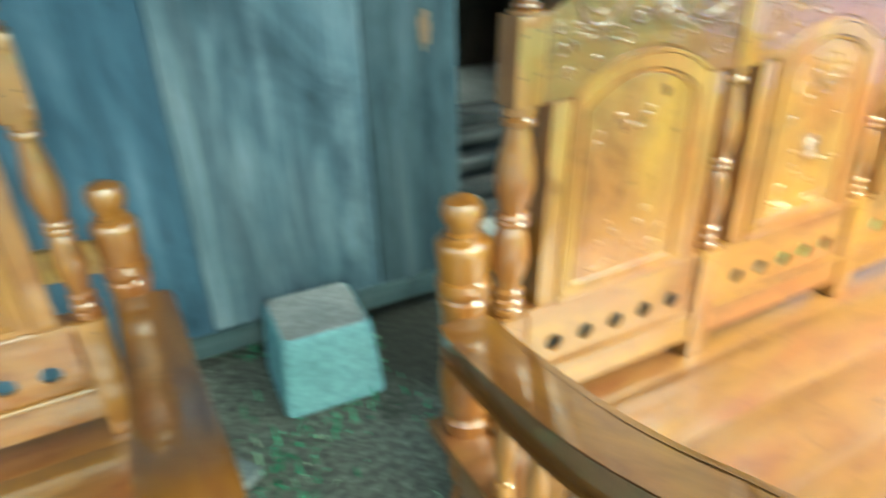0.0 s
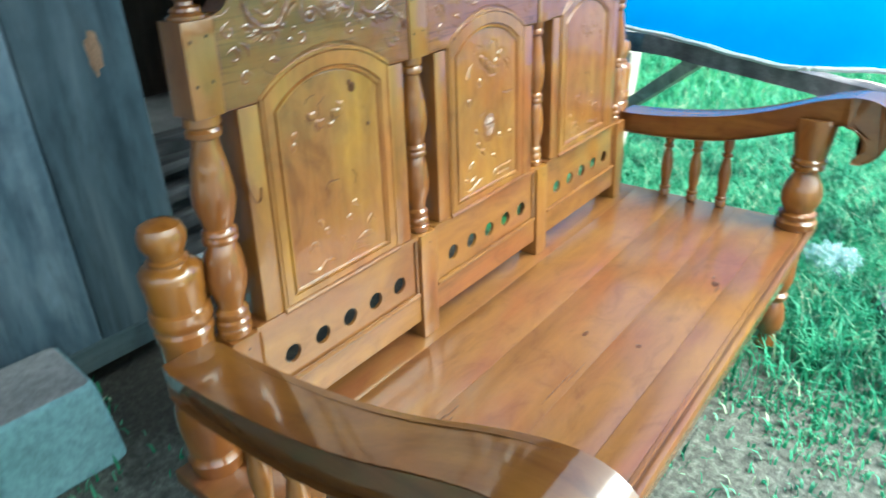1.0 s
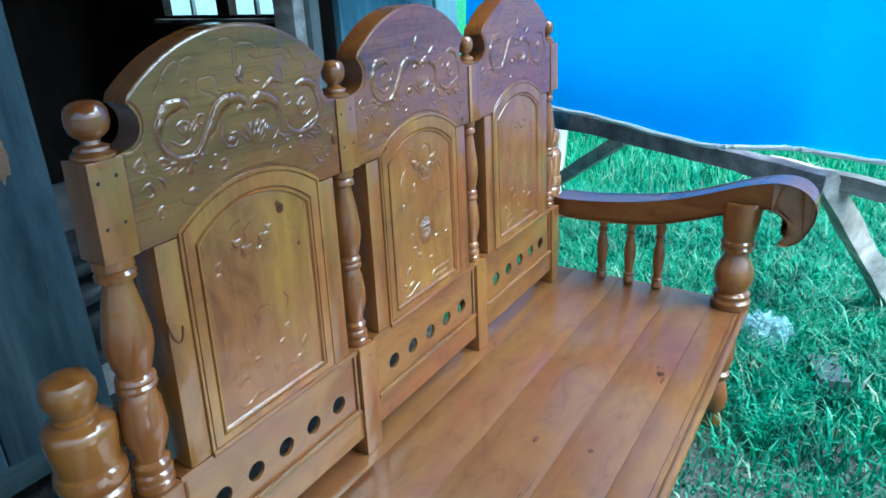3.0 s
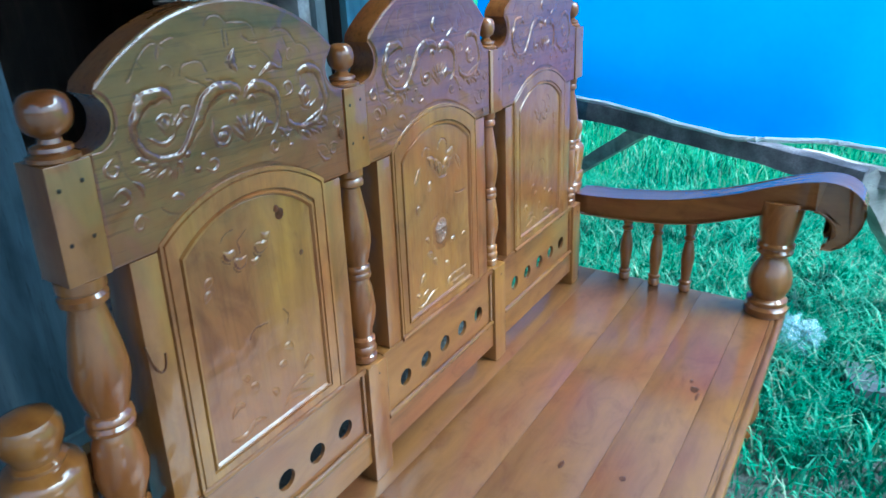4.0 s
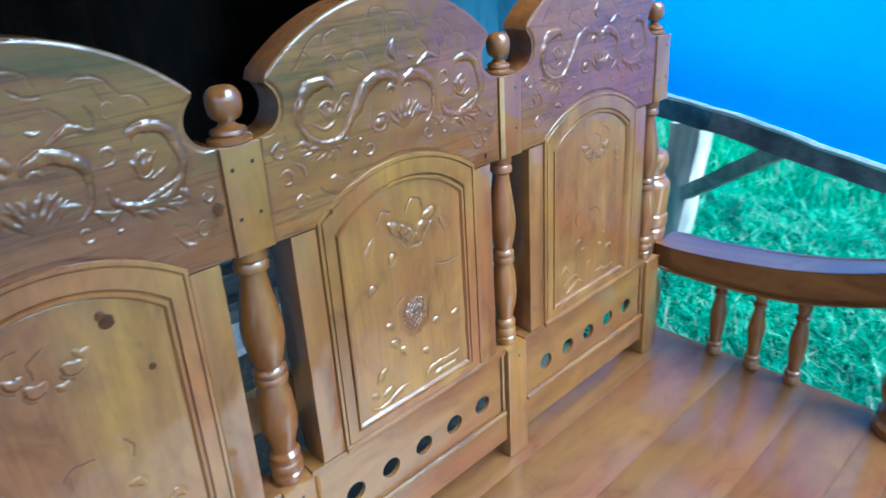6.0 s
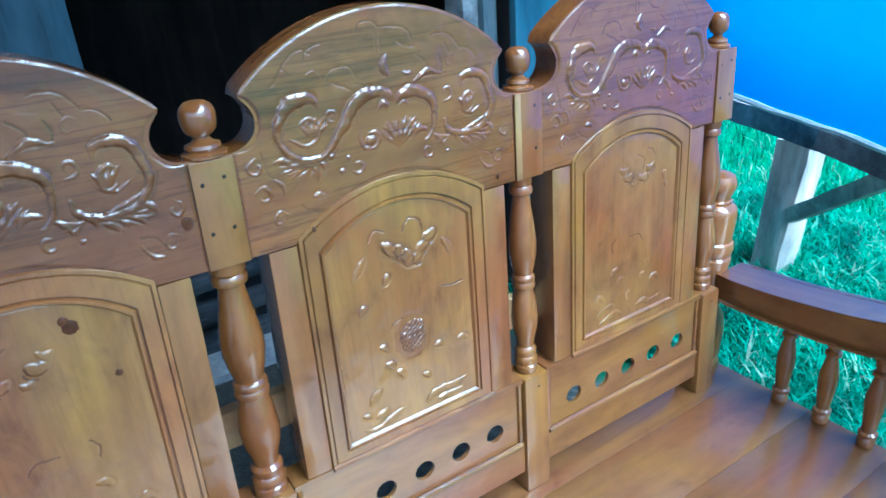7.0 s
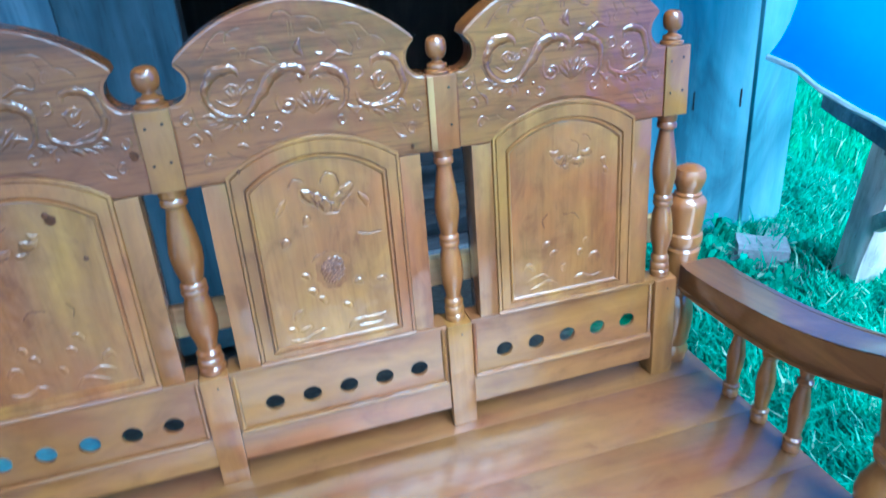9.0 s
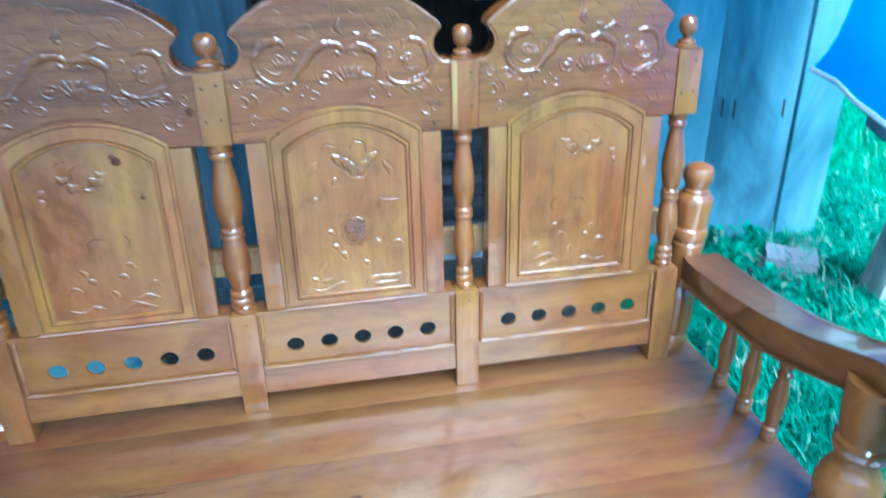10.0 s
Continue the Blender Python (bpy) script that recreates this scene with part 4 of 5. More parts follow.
        for a, b in ((-0.192, -0.1525), (0.1525, 0.192)):
            part("stile", boxed(c + a, c + b, 0.002, 0.06, 0.6945, 1.0655, bevel=0.002), WOOD_Z, panel)
        rail = part("pierced_rail", shifted(pierced_rail(), x), WOOD_X, top, "back rail pierced by five round holes", smooth=False)
        trim = bmesh.new()
        for pts in ([(0.032, 0.5475), (PITCH - 0.032, 0.5475)], [(0.09, 0.6935), (PITCH - 0.09, 0.6935)]):
            tube(trim, [(x + p, 0.001, z) for p, z in pts], 0.0058, 1.0, 8)
        for px in (0.034, PITCH - 0.034):
            tube(trim, [(x + px, 0.004, 0.5475), (x + px, 0.004, 0.684)], 0.0042, 1.0, 8)
        part("bead_moulding", trim, WOOD_X, rail)
    part("rear_rail", boxed(-0.07, length + 0.07, 0.078, 0.1, 0.745, 0.808, bevel=0.002), PALE_WOOD, top, "bare pale wooden rail behind the back")
    # arms on turned posts and spindles
    for x in (-0.1, length + 0.1):
        arm = slab([(p[0], p[1]) for p in smooth_line(ARM_TOP, 3)] + [(p[0], p[1]) for p in smooth_line(ARM_LOW, 3)], -0.043, 0.043)
        arm.transform(Matrix.Translation((x, 0, 0)) @ Matrix(((0, 1, 0, 0), (1, 0, 0, 0), (0, 0, 1, 0), (0, 0, 0, 1))))
        sharp = [e for e in arm.edges if len(e.link_faces) == 2 and e.calc_face_angle(0) > 1.2 and abs(e.verts[0].co.x - e.verts[1].co.x) < 1e-4]
        bmesh.ops.bevel(arm, geom=sharp, offset=0.007, segments=3, profile=0.6, affect="EDGES")
        part("armrest", arm, ARM_WOOD, top, "dark-stained curved armrest with a scrolled end")
        part("rear_arm_post", lathe([(r * (0.82 if x > 0 else 0.88 if z > 0.858 else 0.95), z - (0.008 if z > 0.78 and x < 0 else 0.0)) for r, z in REAR_POST], x + (0.026 if x < 0 else -0.018), 0.056, 28), GLOSS, top, "stout turned post with a knob")
        part("front_arm_post", lathe(FRONT_POST, x + (0.005 if x < 0 else -0.005), -0.543, 28), GLOSS, top)
        part("front_leg", lathe(FRONT_LEG, x + (0.03 if x < 0 else -0.03), -0.535, 24), GLOSS, top)
        for y in (-0.13, -0.222, -0.315):
            part("spindle", lathe(SPINDLE, x + (-0.005 if x < 0 else 0.015), y, 14), GLOSS, top)
    for ob in top.children_recursive:
        if ob.name.split(".")[0] in BACK_PARTS:
            taper(ob, length / 2 + 0.007)
    return top


KNOT = rough_stuff("dark_knot", ((0.0363, 0.0132, 0.0055), (0.0726, 0.0264, 0.0099), (0.121, 0.044, 0.0154)), 60, 0.35, 0.2, 0.001)


def knot(parent, x, y, z, rx, ry, rz):
    bm = bmesh.new()
    bmesh.ops.create_icosphere(bm, subdivisions=3, radius=1.0)
    for v in bm.verts:
        v.co *= 1 + 0.35 * noise.noise(v.co * 2.2 + Vector((x * 9, y * 7, z * 5)))
        v.co = Vector((x + v.co.x * rx, y + v.co.y * ry, z + v.co.z * rz))
    part("wood_knot", bm, KNOT, parent)


def knots(top):
    """The dark knots and drying cracks that mark this sofa's boards."""
    for x, y, z, rx, rz in ((0.304, 0.0037, 1.048, 0.008, 0.009), (0.299, 0.0037, 1.057, 0.005, 0.006), (0.337, 0.0037, 0.974, 0.0045, 0.005), (0.45, -0.0018, 1.133, 0.006, 0.009), (0.6, -0.0018, 1.083, 0.003, 0.004), (0.9, -0.0018, 1.083, 0.003, 0.004)):
        knot(top, x, y, z, rx, 0.0011, rz)
    crack = bmesh.new()
    tube(crack, [(p[0], 0.0016, p[1]) for p in smooth_line([(0.056, 0.956), (0.06, 0.93), (0.068, 0.912), (0.077, 0.914), (0.081, 0.934)])], 0.0016, 1.0, 5)
    part("drying_crack", crack, KNOT, top)
    for x, y, rx, ry in ((1.069, -0.466, 0.014, 0.01), (1.045, -0.478, 0.02, 0.004), (1.1, -0.452, 0.01, 0.004), (0.701, -0.418, 0.008, 0.007), (0.679, -0.298, 0.012, 0.005), (0.24, -0.205, 0.035, 0.0022), (0.285, -0.209, 0.025, 0.0018), (0.26, -0.22, 0.018, 0.0016), (0.47, -0.342, 0.06, 0.0012), (0.54, -0.35, 0.04, 0.001)):
        knot(top, x, y, SEAT + 0.0002, rx, ry, 0.0006)


bench = sofa(3, "carved_sofa", "varnished yellow-brown wooden sofa with three carved arched backs", "sofa", pose(0, 0, 0), "carved sofa set")
knots(bench)
sofa(1, "carved_armchair", "varnished wooden armchair with carved back beside the painted wall", "armchair", pose(-1.16, 0.381, 0), "carved sofa set")


# ---- the house ----
WALL_Y, EAST_Y = 1.34, 1.22
rng = random.Random(4)


def planked_wall(name, x0, x1, z0, z1, mats, label, widths=(0.2, 0.34), wy=WALL_Y):
    wall = tagged(new(name, finish(name, boxed(x0, x1, wy + 0.03, wy + 0.07, z0, z1), DARK_BOARD)), label, "wall", "", "structure")
    x = x0
    while x < x1 - 0.02:
        w = min(rng.uniform(*widths), x1 - x)
        if x1 - (x + w) < 0.1:
            w = x1 - x
        d = rng.uniform(0, 0.008)
        # planks next to the doorway get the copy with shade in its colour
        part("plank", boxed(x + 0.002, x + w - 0.002, wy - d, wy + 0.0295, z0, z1, bevel=0.003), DIM_BOARD if 0.05 < x + w / 2 < 0.49 and wy < 1.2 else MOTTLED_BOARD if -0.5 < x + w / 2 < 0.05 else rng.choice(mats), wall)
        x += w
    return wall


planked_wall("wall_front_west", -3.4, 0.49, 0.15, 2.5, [BLUE_BOARD], "weathered blue-painted vertical plank wall", (0.42, 0.62), 1.1)
west = next(o for o in scene.objects if o.name == "wall_front_west")
bm = bmesh.new()
bmesh.ops.create_icosphere(bm, subdivisions=3, radius=1.0)
for v in bm.verts:
    v.co *= 1 + 0.5 * noise.noise(v.co * 2.0 + Vector((3, 1, 0)))
    v.co = Vector((0.375 + 0.02 * v.co.x, 1.094 + 0.004 * v.co.y, 1.0 + 0.055 * v.co.z))
part("worn_spot", bm, BARE_WORN, west, "bare brown wood where the paint has flaked")
teal_wall = planked_wall("wall_front_east", 1.915, 2.728, 0.0, 2.5, [TEAL_BOARD], "teal-painted vertical plank wall", (0.38, 0.42), EAST_Y)
for x, z in ((2.37, 0.66), (2.43, 0.655), (2.67, 0.64), (2.16, 0.9), (2.51, 1.2)):
    part("crack", boxed(x - 0.002, x + 0.002, EAST_Y - 0.0105, EAST_Y + 0.001, z, z + 0.075), DARK_BOARD, teal_wall)
planked_wall("wall_front_over_door", 0.485, 1.98, 2.1, 2.5, [BLUE_BOARD], "blue-painted planks over the doorway")
for a, b, wy, z in ((-3.4, 0.49, 1.1, 0.07),):
    tagged(new("sill_beam", finish("sill_beam", boxed(a, b, wy - 0.02, wy + 0.07, z, z + 0.0795, bevel=0.006), SILL_BOARD)), "weathered painted sill beam along the wall's foot", "beam", "", "structure")
corner = tagged(new("corner_post", finish("corner_post", boxed(2.732, 2.945, EAST_Y - 0.02, EAST_Y + 0.1, 0.0, 2.5, bevel=0.006), CORNER_BOARD)), "pale teal painted corner board of the house", "post", "", "structure")
# the old corner leans a little over the doorway
for ob in [teal_wall, corner] + list(teal_wall.children):
    for v in ob.data.vertices:
        v.co.x -= 0.05 * v.co.z * min(1.0, max(0.0, (v.co.x - 1.95) / 0.6))
jamb = tagged(new("door_1", finish("door_1", boxed(1.86, 1.978, WALL_Y - 0.01, WALL_Y + 0.12, 0.0, 2.1, bevel=0.004), GREY_BOARD)), "open doorway with a grey painted jamb", "doorway", "", "structure")
part("inner_jamb", boxed(1.79, 1.858, WALL_Y + 0.02, WALL_Y + 0.14, 0.0, 2.1, bevel=0.004), OLD_TIMBER, jamb)


# dark room behind the doorway, with a window in its east wall
BACK, EAST = 4.4, 2.86
WY0, WY1, WZ0, WZ1 = 2.46, 3.72, 1.18, 1.95
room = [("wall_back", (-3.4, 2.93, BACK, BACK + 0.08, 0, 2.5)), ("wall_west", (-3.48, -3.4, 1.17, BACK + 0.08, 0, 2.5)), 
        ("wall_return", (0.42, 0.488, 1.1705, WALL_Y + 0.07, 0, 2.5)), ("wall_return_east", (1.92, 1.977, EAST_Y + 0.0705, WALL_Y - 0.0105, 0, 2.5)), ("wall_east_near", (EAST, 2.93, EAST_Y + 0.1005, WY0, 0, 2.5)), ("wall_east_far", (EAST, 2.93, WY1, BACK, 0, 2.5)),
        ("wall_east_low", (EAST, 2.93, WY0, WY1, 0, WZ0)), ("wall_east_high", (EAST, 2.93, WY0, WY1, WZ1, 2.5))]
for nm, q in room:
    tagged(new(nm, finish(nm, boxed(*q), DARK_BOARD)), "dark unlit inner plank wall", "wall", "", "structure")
tagged(new("floor", finish("floor", boxed(-3.4, 2.86, WALL_Y + 0.07, BACK, 0.0, 0.03), CEMENT)), "dim cement floor of the inner room", "floor", "", "structure")
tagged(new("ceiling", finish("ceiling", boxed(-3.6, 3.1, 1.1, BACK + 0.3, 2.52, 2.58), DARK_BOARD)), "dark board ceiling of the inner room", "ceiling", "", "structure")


def shading_roof():
    """Unseen roof added for shade: deep at its west end, shallow past the doorway."""
    bm = boxed(-3.6, 3.5, 0.1, 1.0995, 2.52, 2.56)
    return box(bm, -1.5, 0.85, -2.3, 0.098, 2.5, 2.54) or bm


tagged(new("porch_roof", finish("porch_roof", shading_roof(), DARK_BOARD)), "unseen dark board roof added to shade the house front", "roof", "", "structure")
window = thing("window_1", "small wooden window looking out on the bright yard", "window", None, "", "structure")
wf = bmesh.new()
for q in ((WY0, WY0 + 0.05, WZ0, WZ1), (WY1 - 0.05, WY1, WZ0, WZ1), (WY0 + 0.05, WY1 - 0.05, WZ0, WZ0 + 0.02), (WY0 + 0.05, WY1 - 0.05, WZ1 - 0.05, WZ1), (2.98, 3.1, WZ0 + 0.02, WZ1 - 0.05)):
    box(wf, EAST - 0.01, EAST + 0.06, q[0], q[1], q[2], q[3])
part("window_frame", wf, DARK_BOARD, window)
part("window_sill", boxed(EAST - 0.05, EAST + 0.075, WY0 - 0.03, WY1 + 0.03, WZ0 - 0.03, WZ0 - 0.002, bevel=0.004), OLD_TIMBER, window)
for a, b in ((WY0 + 0.05, 2.98), (3.1, WY1 - 0.05)):
    pane = part("pane", boxed(EAST + 0.024, EAST + 0.028, a, b, WZ0 + 0.02, WZ1 - 0.05), GLASS, window)
    pane.visible_shadow = False
    part("glazing_bar", boxed(EAST + 0.01, EAST + 0.04, (a + b) / 2 - 0.012, (a + b) / 2 + 0.012, WZ0 + 0.021, WZ1 - 0.051), GREY_BOARD, window)


# pale distance beyond the window, given a faint glow of its own
HAZE = rough_stuff("pale_distance", ((0.5, 0.56, 0.56), (0.65, 0.7, 0.7), (0.75, 0.78, 0.78)), 1.2, 0.9, 0.0, 0.001)
HAZE.node_tree.nodes["Principled BSDF"].inputs["Emission Color"].default_value = (0.75, 0.9, 0.92, 1)
HAZE.node_tree.nodes["Principled BSDF"].inputs["Emission Strength"].default_value = 0.25
tagged(new("backdrop", finish("backdrop", boxed(10.0, 10.2, 6.5, 15.0, 0.0, 4.0), HAZE)), "pale hazy distance beyond the window", "backdrop", "", "structure")


# ---- things round the sofa ----
def lumber(x, y, z, length, width, thick, turn, roll):
    bm = boxed(-length / 2, length / 2, -width / 2, width / 2, -thick / 2, thick / 2, bevel=0.003)
    return solid("stored_board", bm, LUMBER, "rough grey sawn board stacked inside the doorway, coloured dark for its shade", "board", pose(x, y, z, roll, 0, turn), "boards stacked in the doorway")


z = 0.03
for i, (w, th, tn) in enumerate(((0.3, 0.06, 2), (0.26, 0.07, -3), (0.28, 0.05, 4), (0.22, 0.07, -2), (0.26, 0.05, 3), (0.2, 0.06, -4), (0.24, 0.045, 2), (0.18, 0.05, -5))):
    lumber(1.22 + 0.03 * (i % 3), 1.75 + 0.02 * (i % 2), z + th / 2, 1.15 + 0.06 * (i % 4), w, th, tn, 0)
    z += th + 0.001

# a square concrete plinth, painted on its sides
def rounded_square(half, radius, z, n=6):
    out = []
    for k, (sx, sy) in enumerate(((1, 1), (-1, 1), (-1, -1), (1, -1))):
        for i in range(n + 1):
            a = radians(90 * k + 90 * i / n)
            out.append((sx * (half - radius) + radius * math.cos(a), sy * (half - radius) + radius * math.sin(a), z))
    return out


block = thing("concrete_block", "square aqua-painted concrete block with bare cement top", "block", pose(-0.137, 0.885, 0.0, 0, 0, -3))
side = loft([rounded_square(h, 0.026, z) for h, z in ((0.149, 0.0), (0.154, 0.008), (0.153, 0.03), (0.15, 0.07), (0.147, 0.12), (0.1435, 0.17), (0.1395, 0.215), (0.136, 0.242), (0.1335, 0.2525), (0.128, 0.2585))], False)
cap = loft([rounded_square(h, min(0.024, h * 0.6), z) for h, z in ((0.1283, 0.2583), (0.124, 0.2605), (0.115, 0.2615), (0.09, 0.261), (0.06, 0.2615), (0.03, 0.261))])
for bm, amount in ((side, 0.0045), (cap, 0.0025)):
    for v in bm.verts:
        v.co += amount * noise.noise_vector(v.co * 11.0) * (0.0 if v.co.z < 0.003 else 1.0)
part("painted_side", side, AQUA_PAINT, block)
part("cement_top", cap, CEMENT, block)


def rubble(name, label, x, y, z, sx, sy, sz, turn, mat, category="stone", tilt=0.0, seed=1, group=""):
    bm = boxed(-sx / 2, sx / 2, -sy / 2, sy / 2, 0, sz)
    bmesh.ops.subdivide_edges(bm, edges=bm.edges, cuts=3, use_grid_fill=True)
    for v in bm.verts:
        v.co += 0.09 * min(sx, sy, sz * 2) * noise.noise_vector(v.co * 16.0 + Vector((seed * 3.1, 0, 0)))
    return solid(name, bm, mat, label, category, pose(x, y, z, tilt, 0, turn), group)


rubble("brick_piece", "pale bluish brick piece lying in short grass", 1.96, -0.832, 0.0, 0.17, 0.1, 0.06, 20, STONE, "brick", 0, 2)
rubble("broken_tile", "pale chip of concrete on the trodden soil", -0.5, 0.575, 0.0, 0.13, 0.09, 0.03, 30, STONE, "stone", 0, 3)
for i, (x, y, z, sx, sy, sz, tn) in enumerate(((2.625, 0.935, 0.0, 0.17, 0.14, 0.075, -30), (2.62, 0.94, 0.075, 0.2, 0.155, 0.045, -34), (2.83, 1.1, 0.0, 0.16, 0.12, 0.07, 35), (2.6, 0.71, 0.0, 0.2, 0.08, 0.03, -20), (2.72, 0.82, 0.0, 0.12, 0.1, 0.04, 5))):
    rubble("rubble_stone", "pale concrete rubble heaped at the house corner", x, y, z, sx, sy, sz, tn, CEMENT, "stone", 0, 5 + i, "rubble at the corner")

# dark rotten debris and broad-leaved weeds at the corner
for i, (x, y, sx, sy, sz, tn) in enumerate(((2.48, 0.93, 0.16, 0.1, 0.09, 40), (2.43, 1.08, 0.14, 0.09, 0.08, -15), (2.52, 0.8, 0.12, 0.08, 0.06, 60), (2.34, 1.12, 0.14, 0.06, 0.05, 10))):
    rubble("rotten_block", "dark rotten wood block among the weeds", x, y, 0.0, sx, sy, sz, tn, LUMBER, "wood block", 0, 20 + i, "debris at the corner")


def weed(x, y, height, seed):
    r = random.Random(seed)
    bm = bmesh.new()
    for k in range(34):
        a, h = r.uniform(0, 6.28), height * r.uniform(0.35, 1.0)
        ln, w = r.uniform(0.05, 0.1), r.uniform(0.008, 0.016)
        c, q = Vector((math.cos(a), math.sin(a), 0)), Vector((-math.sin(a), math.cos(a), 0))
        root = Vector((r.uniform(-0.03, 0.03), r.uniform(-0.03, 0.03), h * 0.55))
        mid, tip = root + c * ln * 0.5 + Vector((0, 0, h * 0.3)), root + c * ln + Vector((0, 0, h * 0.2))
        stem = [bm.verts.new(p) for p in (Vector((root.x * 0.3, root.y * 0.3, 0)) - q * 0.0015, Vector((root.x * 0.3, root.y * 0.3, 0)) + q * 0.0015, root)]
        bm.faces.new(stem)
        leaf = [bm.verts.new(p) for p in (root, mid - q * w, tip, mid + q * w)]
        bm.faces.new(leaf)
    return solid("weed_plant", bm, GRASS, "leafy green weed growing among the rubble", "weed", pose(x, y, 0), "weeds at the corner")


for i, (x, y, h) in enumerate(((2.5, 1.06, 0.26), (2.4, 0.98, 0.2), (2.36, 1.12, 0.24), (2.3, 0.88, 0.2), (2.8, 0.9, 0.16), (2.52, 0.7, 0.16), (2.42, 0.8, 0.18))):
    weed(x, y, h, 50 + i)

# crumpled clear plastic bag
bm = bmesh.new()
bmesh.ops.create_icosphere(bm, subdivisions=5, radius=0.1)
for v in bm.verts:
    p = v.co * 10
    fold = abs(noise.noise(p * 1.7 + Vector((5, 0, 0)))) + 0.6 * abs(noise.noise(p * 3.6 + Vector((0, 7, 0))))
    v.co *= 0.8 + 0.45 * noise.noise(p * 0.8 + Vector((1, 2, 3))) + 0.75 * fold
    v.co = Vector((v.co.x * 1.15, v.co.y * 0.85, max(0.002, v.co.z * 0.6 + 0.045)))
solid("plastic_bag", bm, PLASTIC, "crumpled clear plastic bag lying in the grass", "plastic bag", pose(2.14, -0.602, 0.004, 0, 0, 20))


bm = bmesh.new()
bmesh.ops.create_icosphere(bm, subdivisions=3, radius=0.06)
for v in bm.verts:
    v.co *= 1 + 0.6 * noise.noise(v.co * 30) + 0.3 * noise.noise(v.co * 70)
    v.co = Vector((v.co.x * 1.4, v.co.y * 0.6, max(0.0, v.co.z * 0.6 + 0.03)))
solid("plastic_scrap", bm, PLASTIC, "torn white plastic scrap at the house corner", "plastic scrap", pose(2.93, 1.11, 0.004, 0, 0, 30))


# ---- rough timber trestle and the tarpaulin ----
def timber(bm, a, b, w, h, jitter=0.004, seed=0):
    """A rough-sawn length of timber from a to b."""
    a, b = Vector(a), Vector(b)
    d = (b - a).normalized()
    side = d.cross(Vector((0, 0, 1)))
    side = side.normalized() if side.length > 0.05 else Vector((1, 0, 0))
    up = side.cross(d)
    n = max(3, int((b - a).length / 0.08))
    rings = []
    for i in range(n + 1):
        c = a.lerp(b, i / n)
        ring = []
        for s, t in ((-1, -1), (0, -1.04), (1, -1), (1, 1), (0, 1.03), (-1, 1)):
            q = c + side * (s * w / 2) + up * (t * h / 2)
            ring.append(bm.verts.new(q + jitter * noise.noise_vector(q * 9.0 + Vector((seed, 0, 0)))))
        rings.append(ring)
    for p, q in zip(rings, rings[1:]):
        for k in range(6):
            bm.faces.new((p[k], p[(k + 1) % 6], q[(k + 1) % 6], q[k]))
    bm.faces.new(rings[0])
    bm.faces.new(rings[-1])
    return bm


def rail_at(y, out=0.0):
    """The trestle's top rail: its place at that y, shifted outwards."""
    return (2.42 + 0.24 * y + out, y, 0.711 + 0.095 * y)


trestle = thing("timber_trestle", "rough grey timber trestle standing in the grass under tarpaulin", "trestle")
part("top_rail", timber(bmesh.new(), rail_at(-0.72), rail_at(0.35), 0.08, 0.07, 0.009, 1), BARK, trestle, "dark rough top rail with bark left on")
part("lower_rail", timber(bmesh.new(), rail_at(-1.6, 0.06), rail_at(-0.5, 0.06), 0.05, 0.06, 0.006, 5), OLD_TIMBER, trestle)
part("end_rail", timber(bmesh.new(), rail_at(0.22, 0.03), (2.97, 1.07, 0.668), 0.07, 0.085, 0.006, 6), BARK, trestle, "dark rough end rail")
post = boxed(-0.064, 0.064, -0.064, 0.064, 0.0, 0.62)
bmesh.ops.subdivide_edges(post, edges=post.edges, cuts=7, use_grid_fill=True)
for v in post.verts:
    v.co += 0.014 * noise.noise_vector(Vector((v.co.x * 14, v.co.y * 14, v.co.z * 5)))
    v.co += Vector((2.82 + 0.072 * v.co.z, 0.655 - 0.056 * v.co.z, -0.004 if v.co.z < 0.01 else 0.0))
part("leg", post, LOG_WOOD, trestle, "thick peeled post with bark left on")
part("leg", timber(bmesh.new(), (2.62, -1.06, 0.0), (2.25, -0.7, 0.66), 0.06, 0.075, 0.008, 3), OLD_TIMBER, trestle)
part("leg", timber(bmesh.new(), (2.06, -1.52, 0.0), (2.07, -1.47, 0.53), 0.07, 0.08, 0.006, 3), OLD_TIMBER, trestle)
part("brace", timber(bmesh.new(), (2.78, 0.575, 0.33), (2.46, 0.1, 0.69), 0.035, 0.06, 0.005, 4), OLD_TIMBER, trestle)

bm = bmesh.new()
rows = []
NY, NZ = 90, 44
for i in range(NY + 1):
    y = 1.03 - 2.6 * i / NY
    col = []
    for k in range(NZ + 1):
        t = k / NZ
        bx, by, bz = rail_at(min(y, 0.9), 0.06)
        rise = min(1.0, max(0.0, (y - 0.68) / 0.34))
        low = 0.757 + 0.088 * max(y, -0.7) + 0.035 * rise * rise * (3 - 2 * rise) + 0.04 * min(1.0, max(0.0, (-0.3 - y) / 0.35)) + 0.004 * math.sin(9 * y) + 0.0015 * math.sin(31 * y)
        z = low + (3.5 - low) * t
        x = bx + 0.10 * t + 0.02 * math.sin(3.1 * y + 2 * t) * (0.3 + t) + (0.012 * math.sin(11 * y + 4 * t) if y < -0.6 else 0.0) * (1 - t) - 0.108 * (1 - t) ** 24 * min(1.0, max(0.0, (y + 0.65) / 0.3)) + 0.03 * noise.noise(Vector((y * 1.3, z * 1.1, 0)))
        col.append(bm.verts.new((x, y, z)))
    rows.append(col)
for a, b in zip(rows, rows[1:]):
    for k in range(NZ):
        bm.faces.new((a[k], b[k], b[k + 1], a[k + 1]))
edge = [c[0].co.copy() for c in rows]
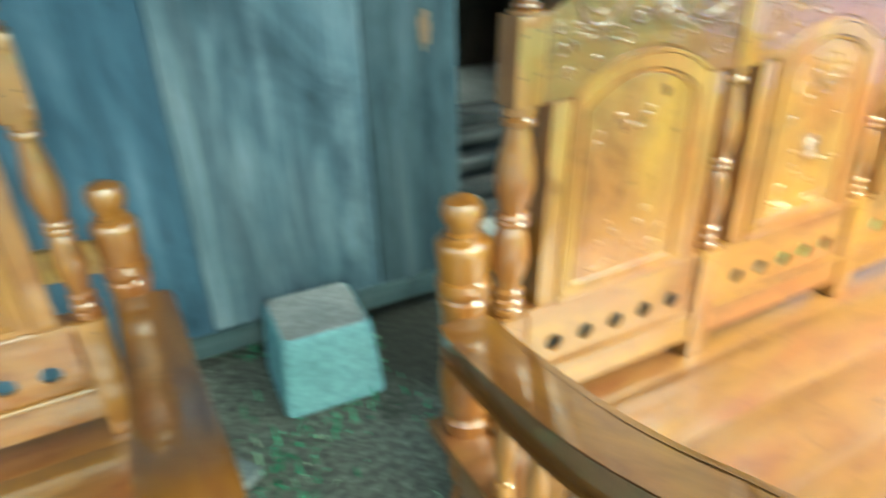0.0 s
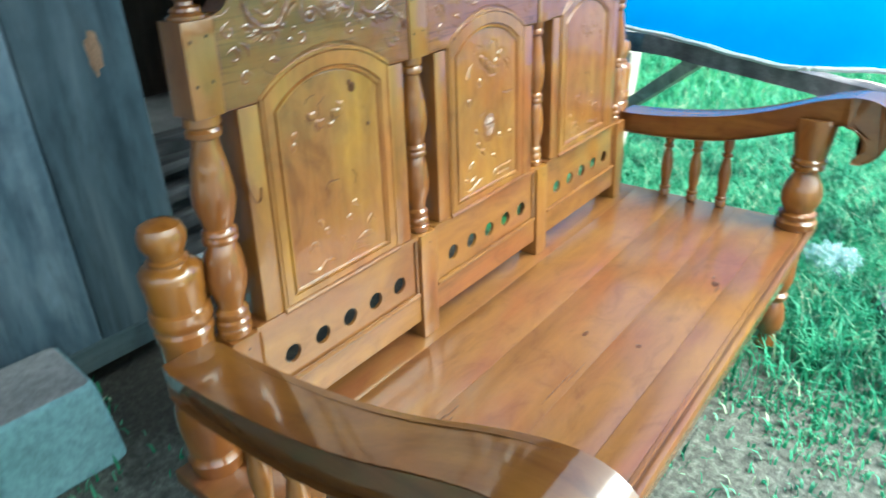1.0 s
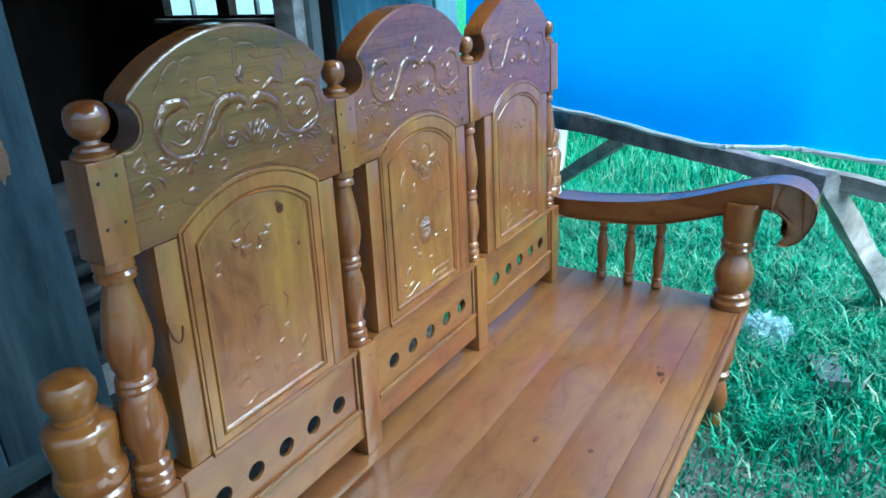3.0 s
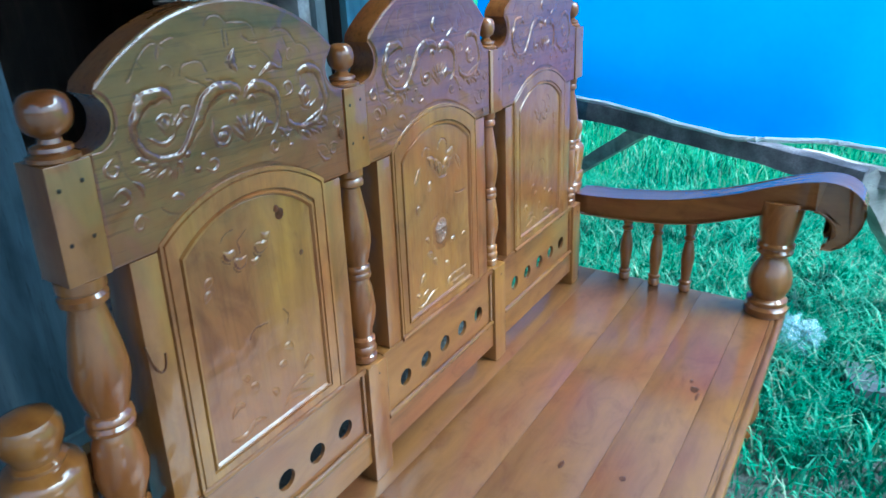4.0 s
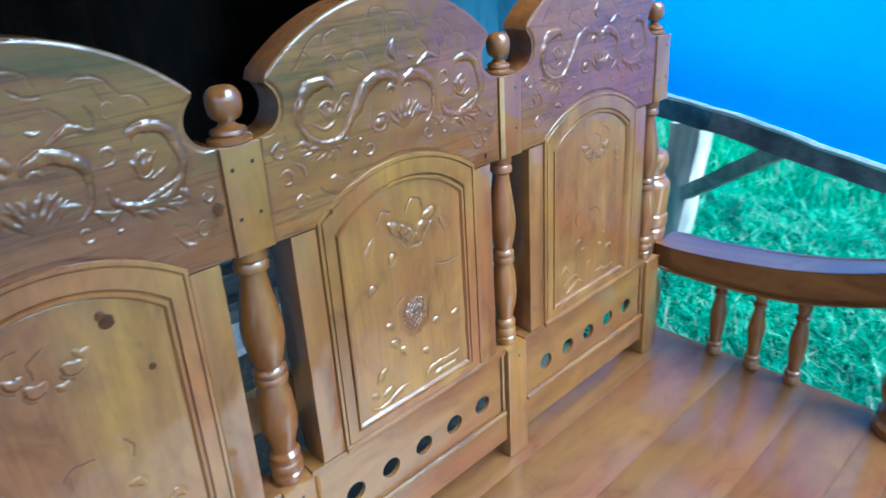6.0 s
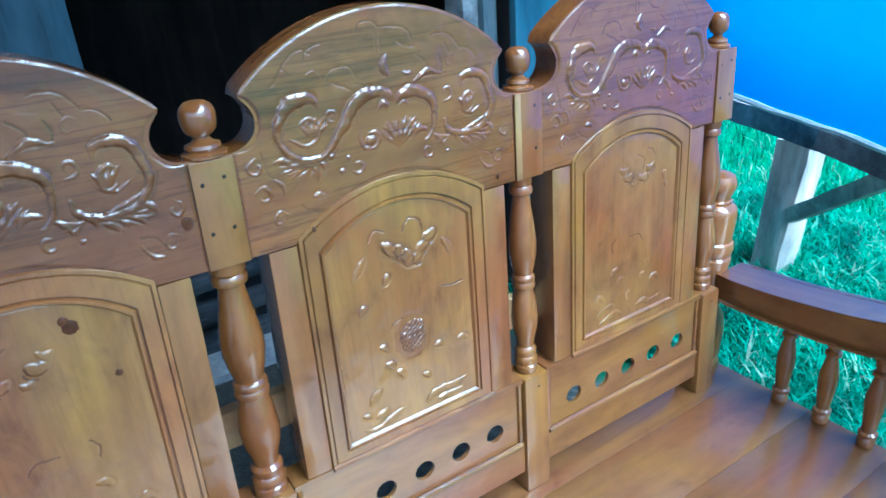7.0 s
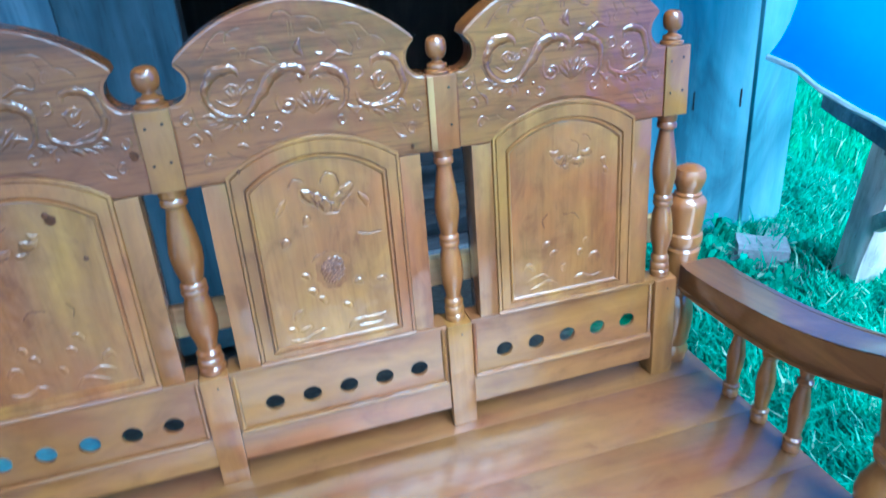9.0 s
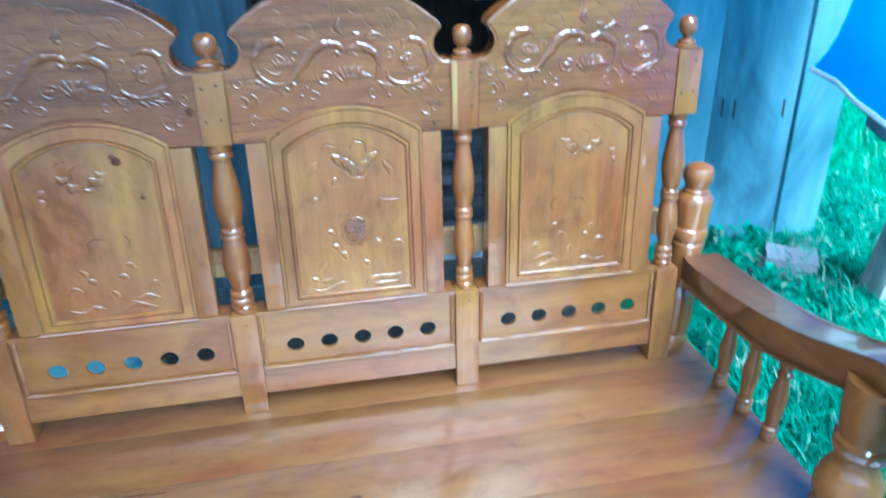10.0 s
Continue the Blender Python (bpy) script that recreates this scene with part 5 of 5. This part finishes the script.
tarp = solid("blue_tarpaulin", bm, TARP, "bright blue tarpaulin sheet hung over the timber rail", "tarpaulin")
hem = bmesh.new()
tube(hem, edge, 0.011, 1.0, 6)
part("hem", hem, HEM, tarp, "pale frayed hem of the tarpaulin")


# ---- ground and grass ----
g = bmesh.new()
bmesh.ops.create_grid(g, x_segments=2, y_segments=2, size=150)
tagged(new("ground", finish("ground", g, GROUND)), "trodden soil turning to green grass", "ground", "", "structure")


def grass(name, count, region, height, label, thin):
    """Bent blades strewn over a stretch of ground; thin(x, y) gives the chance that one grows."""
    r = np.random.default_rng(11 + count)
    verts, faces = [], []
    x0, x1, y0, y1 = region
    made = 0
    while made < count:
        x, y = r.uniform(x0, x1), r.uniform(y0, y1)
        if r.random() > thin(x, y):
            if r.random() < 0.02:
                made += 1
            continue
        made += 1
        h = height * r.uniform(0.45, 1.3)
        a, lean, w = r.uniform(0, 6.283), r.uniform(0.2, 1.1) * h, r.uniform(0.0013, 0.0046)
        cx, cy, sx, sy = math.cos(a), math.sin(a), -math.sin(a) * w, math.cos(a) * w
        i = len(verts)
        verts += [(x - sx, y - sy, 0), (x + sx, y + sy, 0), (x + cx * lean * 0.35 - sx, y + cy * lean * 0.35 - sy, h * 0.62), (x + cx * lean * 0.35 + sx, y + cy * lean * 0.35 + sy, h * 0.62), (x + cx * lean, y + cy * lean, h * 0.86)]
        faces += [(i, i + 1, i + 3, i + 2), (i + 2, i + 3, i + 4)]
    me = bpy.data.meshes.new(name)
    me.from_pydata(verts, [], faces)
    me.materials.append(GRASS)
    return tagged(new(name, me), label, "grass", "", "stuff")


def patchy(x, y):
    v = noise.noise(Vector((x * 1.7, y * 1.7, 0))) * 0.5 + 0.5 * noise.noise(Vector((x * 5, y * 5, 3)))
    bare = 1 / (1 + math.exp(-(x - 1.7 + 0.5 * v) * 5))
    if y < -0.45:
        bare *= 0.4 + 0.6 / (1 + math.exp(-(x - 1.95 + 0.5 * v) * 5))
    return min(1.0, max(0.0, bare * (0.75 + 0.5 * v)))


def yard(x, y):
    return 0.0 if (y > 1.25 and x < 2.96) or (y > 0.2 and x < 1.9) or (2.4 < x < 2.82 and 0.68 < y < 1.12 and int(x * 977 + y * 1409) % 5) else patchy(x, y)


grass("grass_near", 120000, (1.2, 3.6, -2.4, 1.9), 0.098, "bright green uncut grass beside the sofa", yard)
grass("grass_far", 60000, (2.9, 8.5, -4.5, 8.5), 0.13, "bright green uncut grass of the yard", lambda x, y: 0.9)
grass("grass_tall", 2600, (2.1, 4.4, -2.2, 1.1), 0.17, "long pale grass stalks among the shorter grass", yard)
grass("weeds", 700, (2.1, 3.1, 0.7, 1.2), 0.17, "taller weeds among the rubble at the house corner", lambda x, y: 0.8)
grass("grass_short", 28000, (1.0, 2.4, -2.2, 0.4), 0.028, "short trodden grass on the soil beside the sofa", lambda x, y: min(1.0, max(0.02, 0.35 + 0.9 * noise.noise(Vector((x * 3.2, y * 3.2, 2))) + 0.5 * (x - 1.5))))
grass("grass_sparse", 4200, (-2.0, 1.5, -1.6, 1.25), 0.035, "sparse short grass on the trodden soil", lambda x, y: 0.0 if x > 0.1 and y > 0.1 else (0.5 if noise.noise(Vector((x * 4, y * 4, 7))) > 0.08 else 0.03))
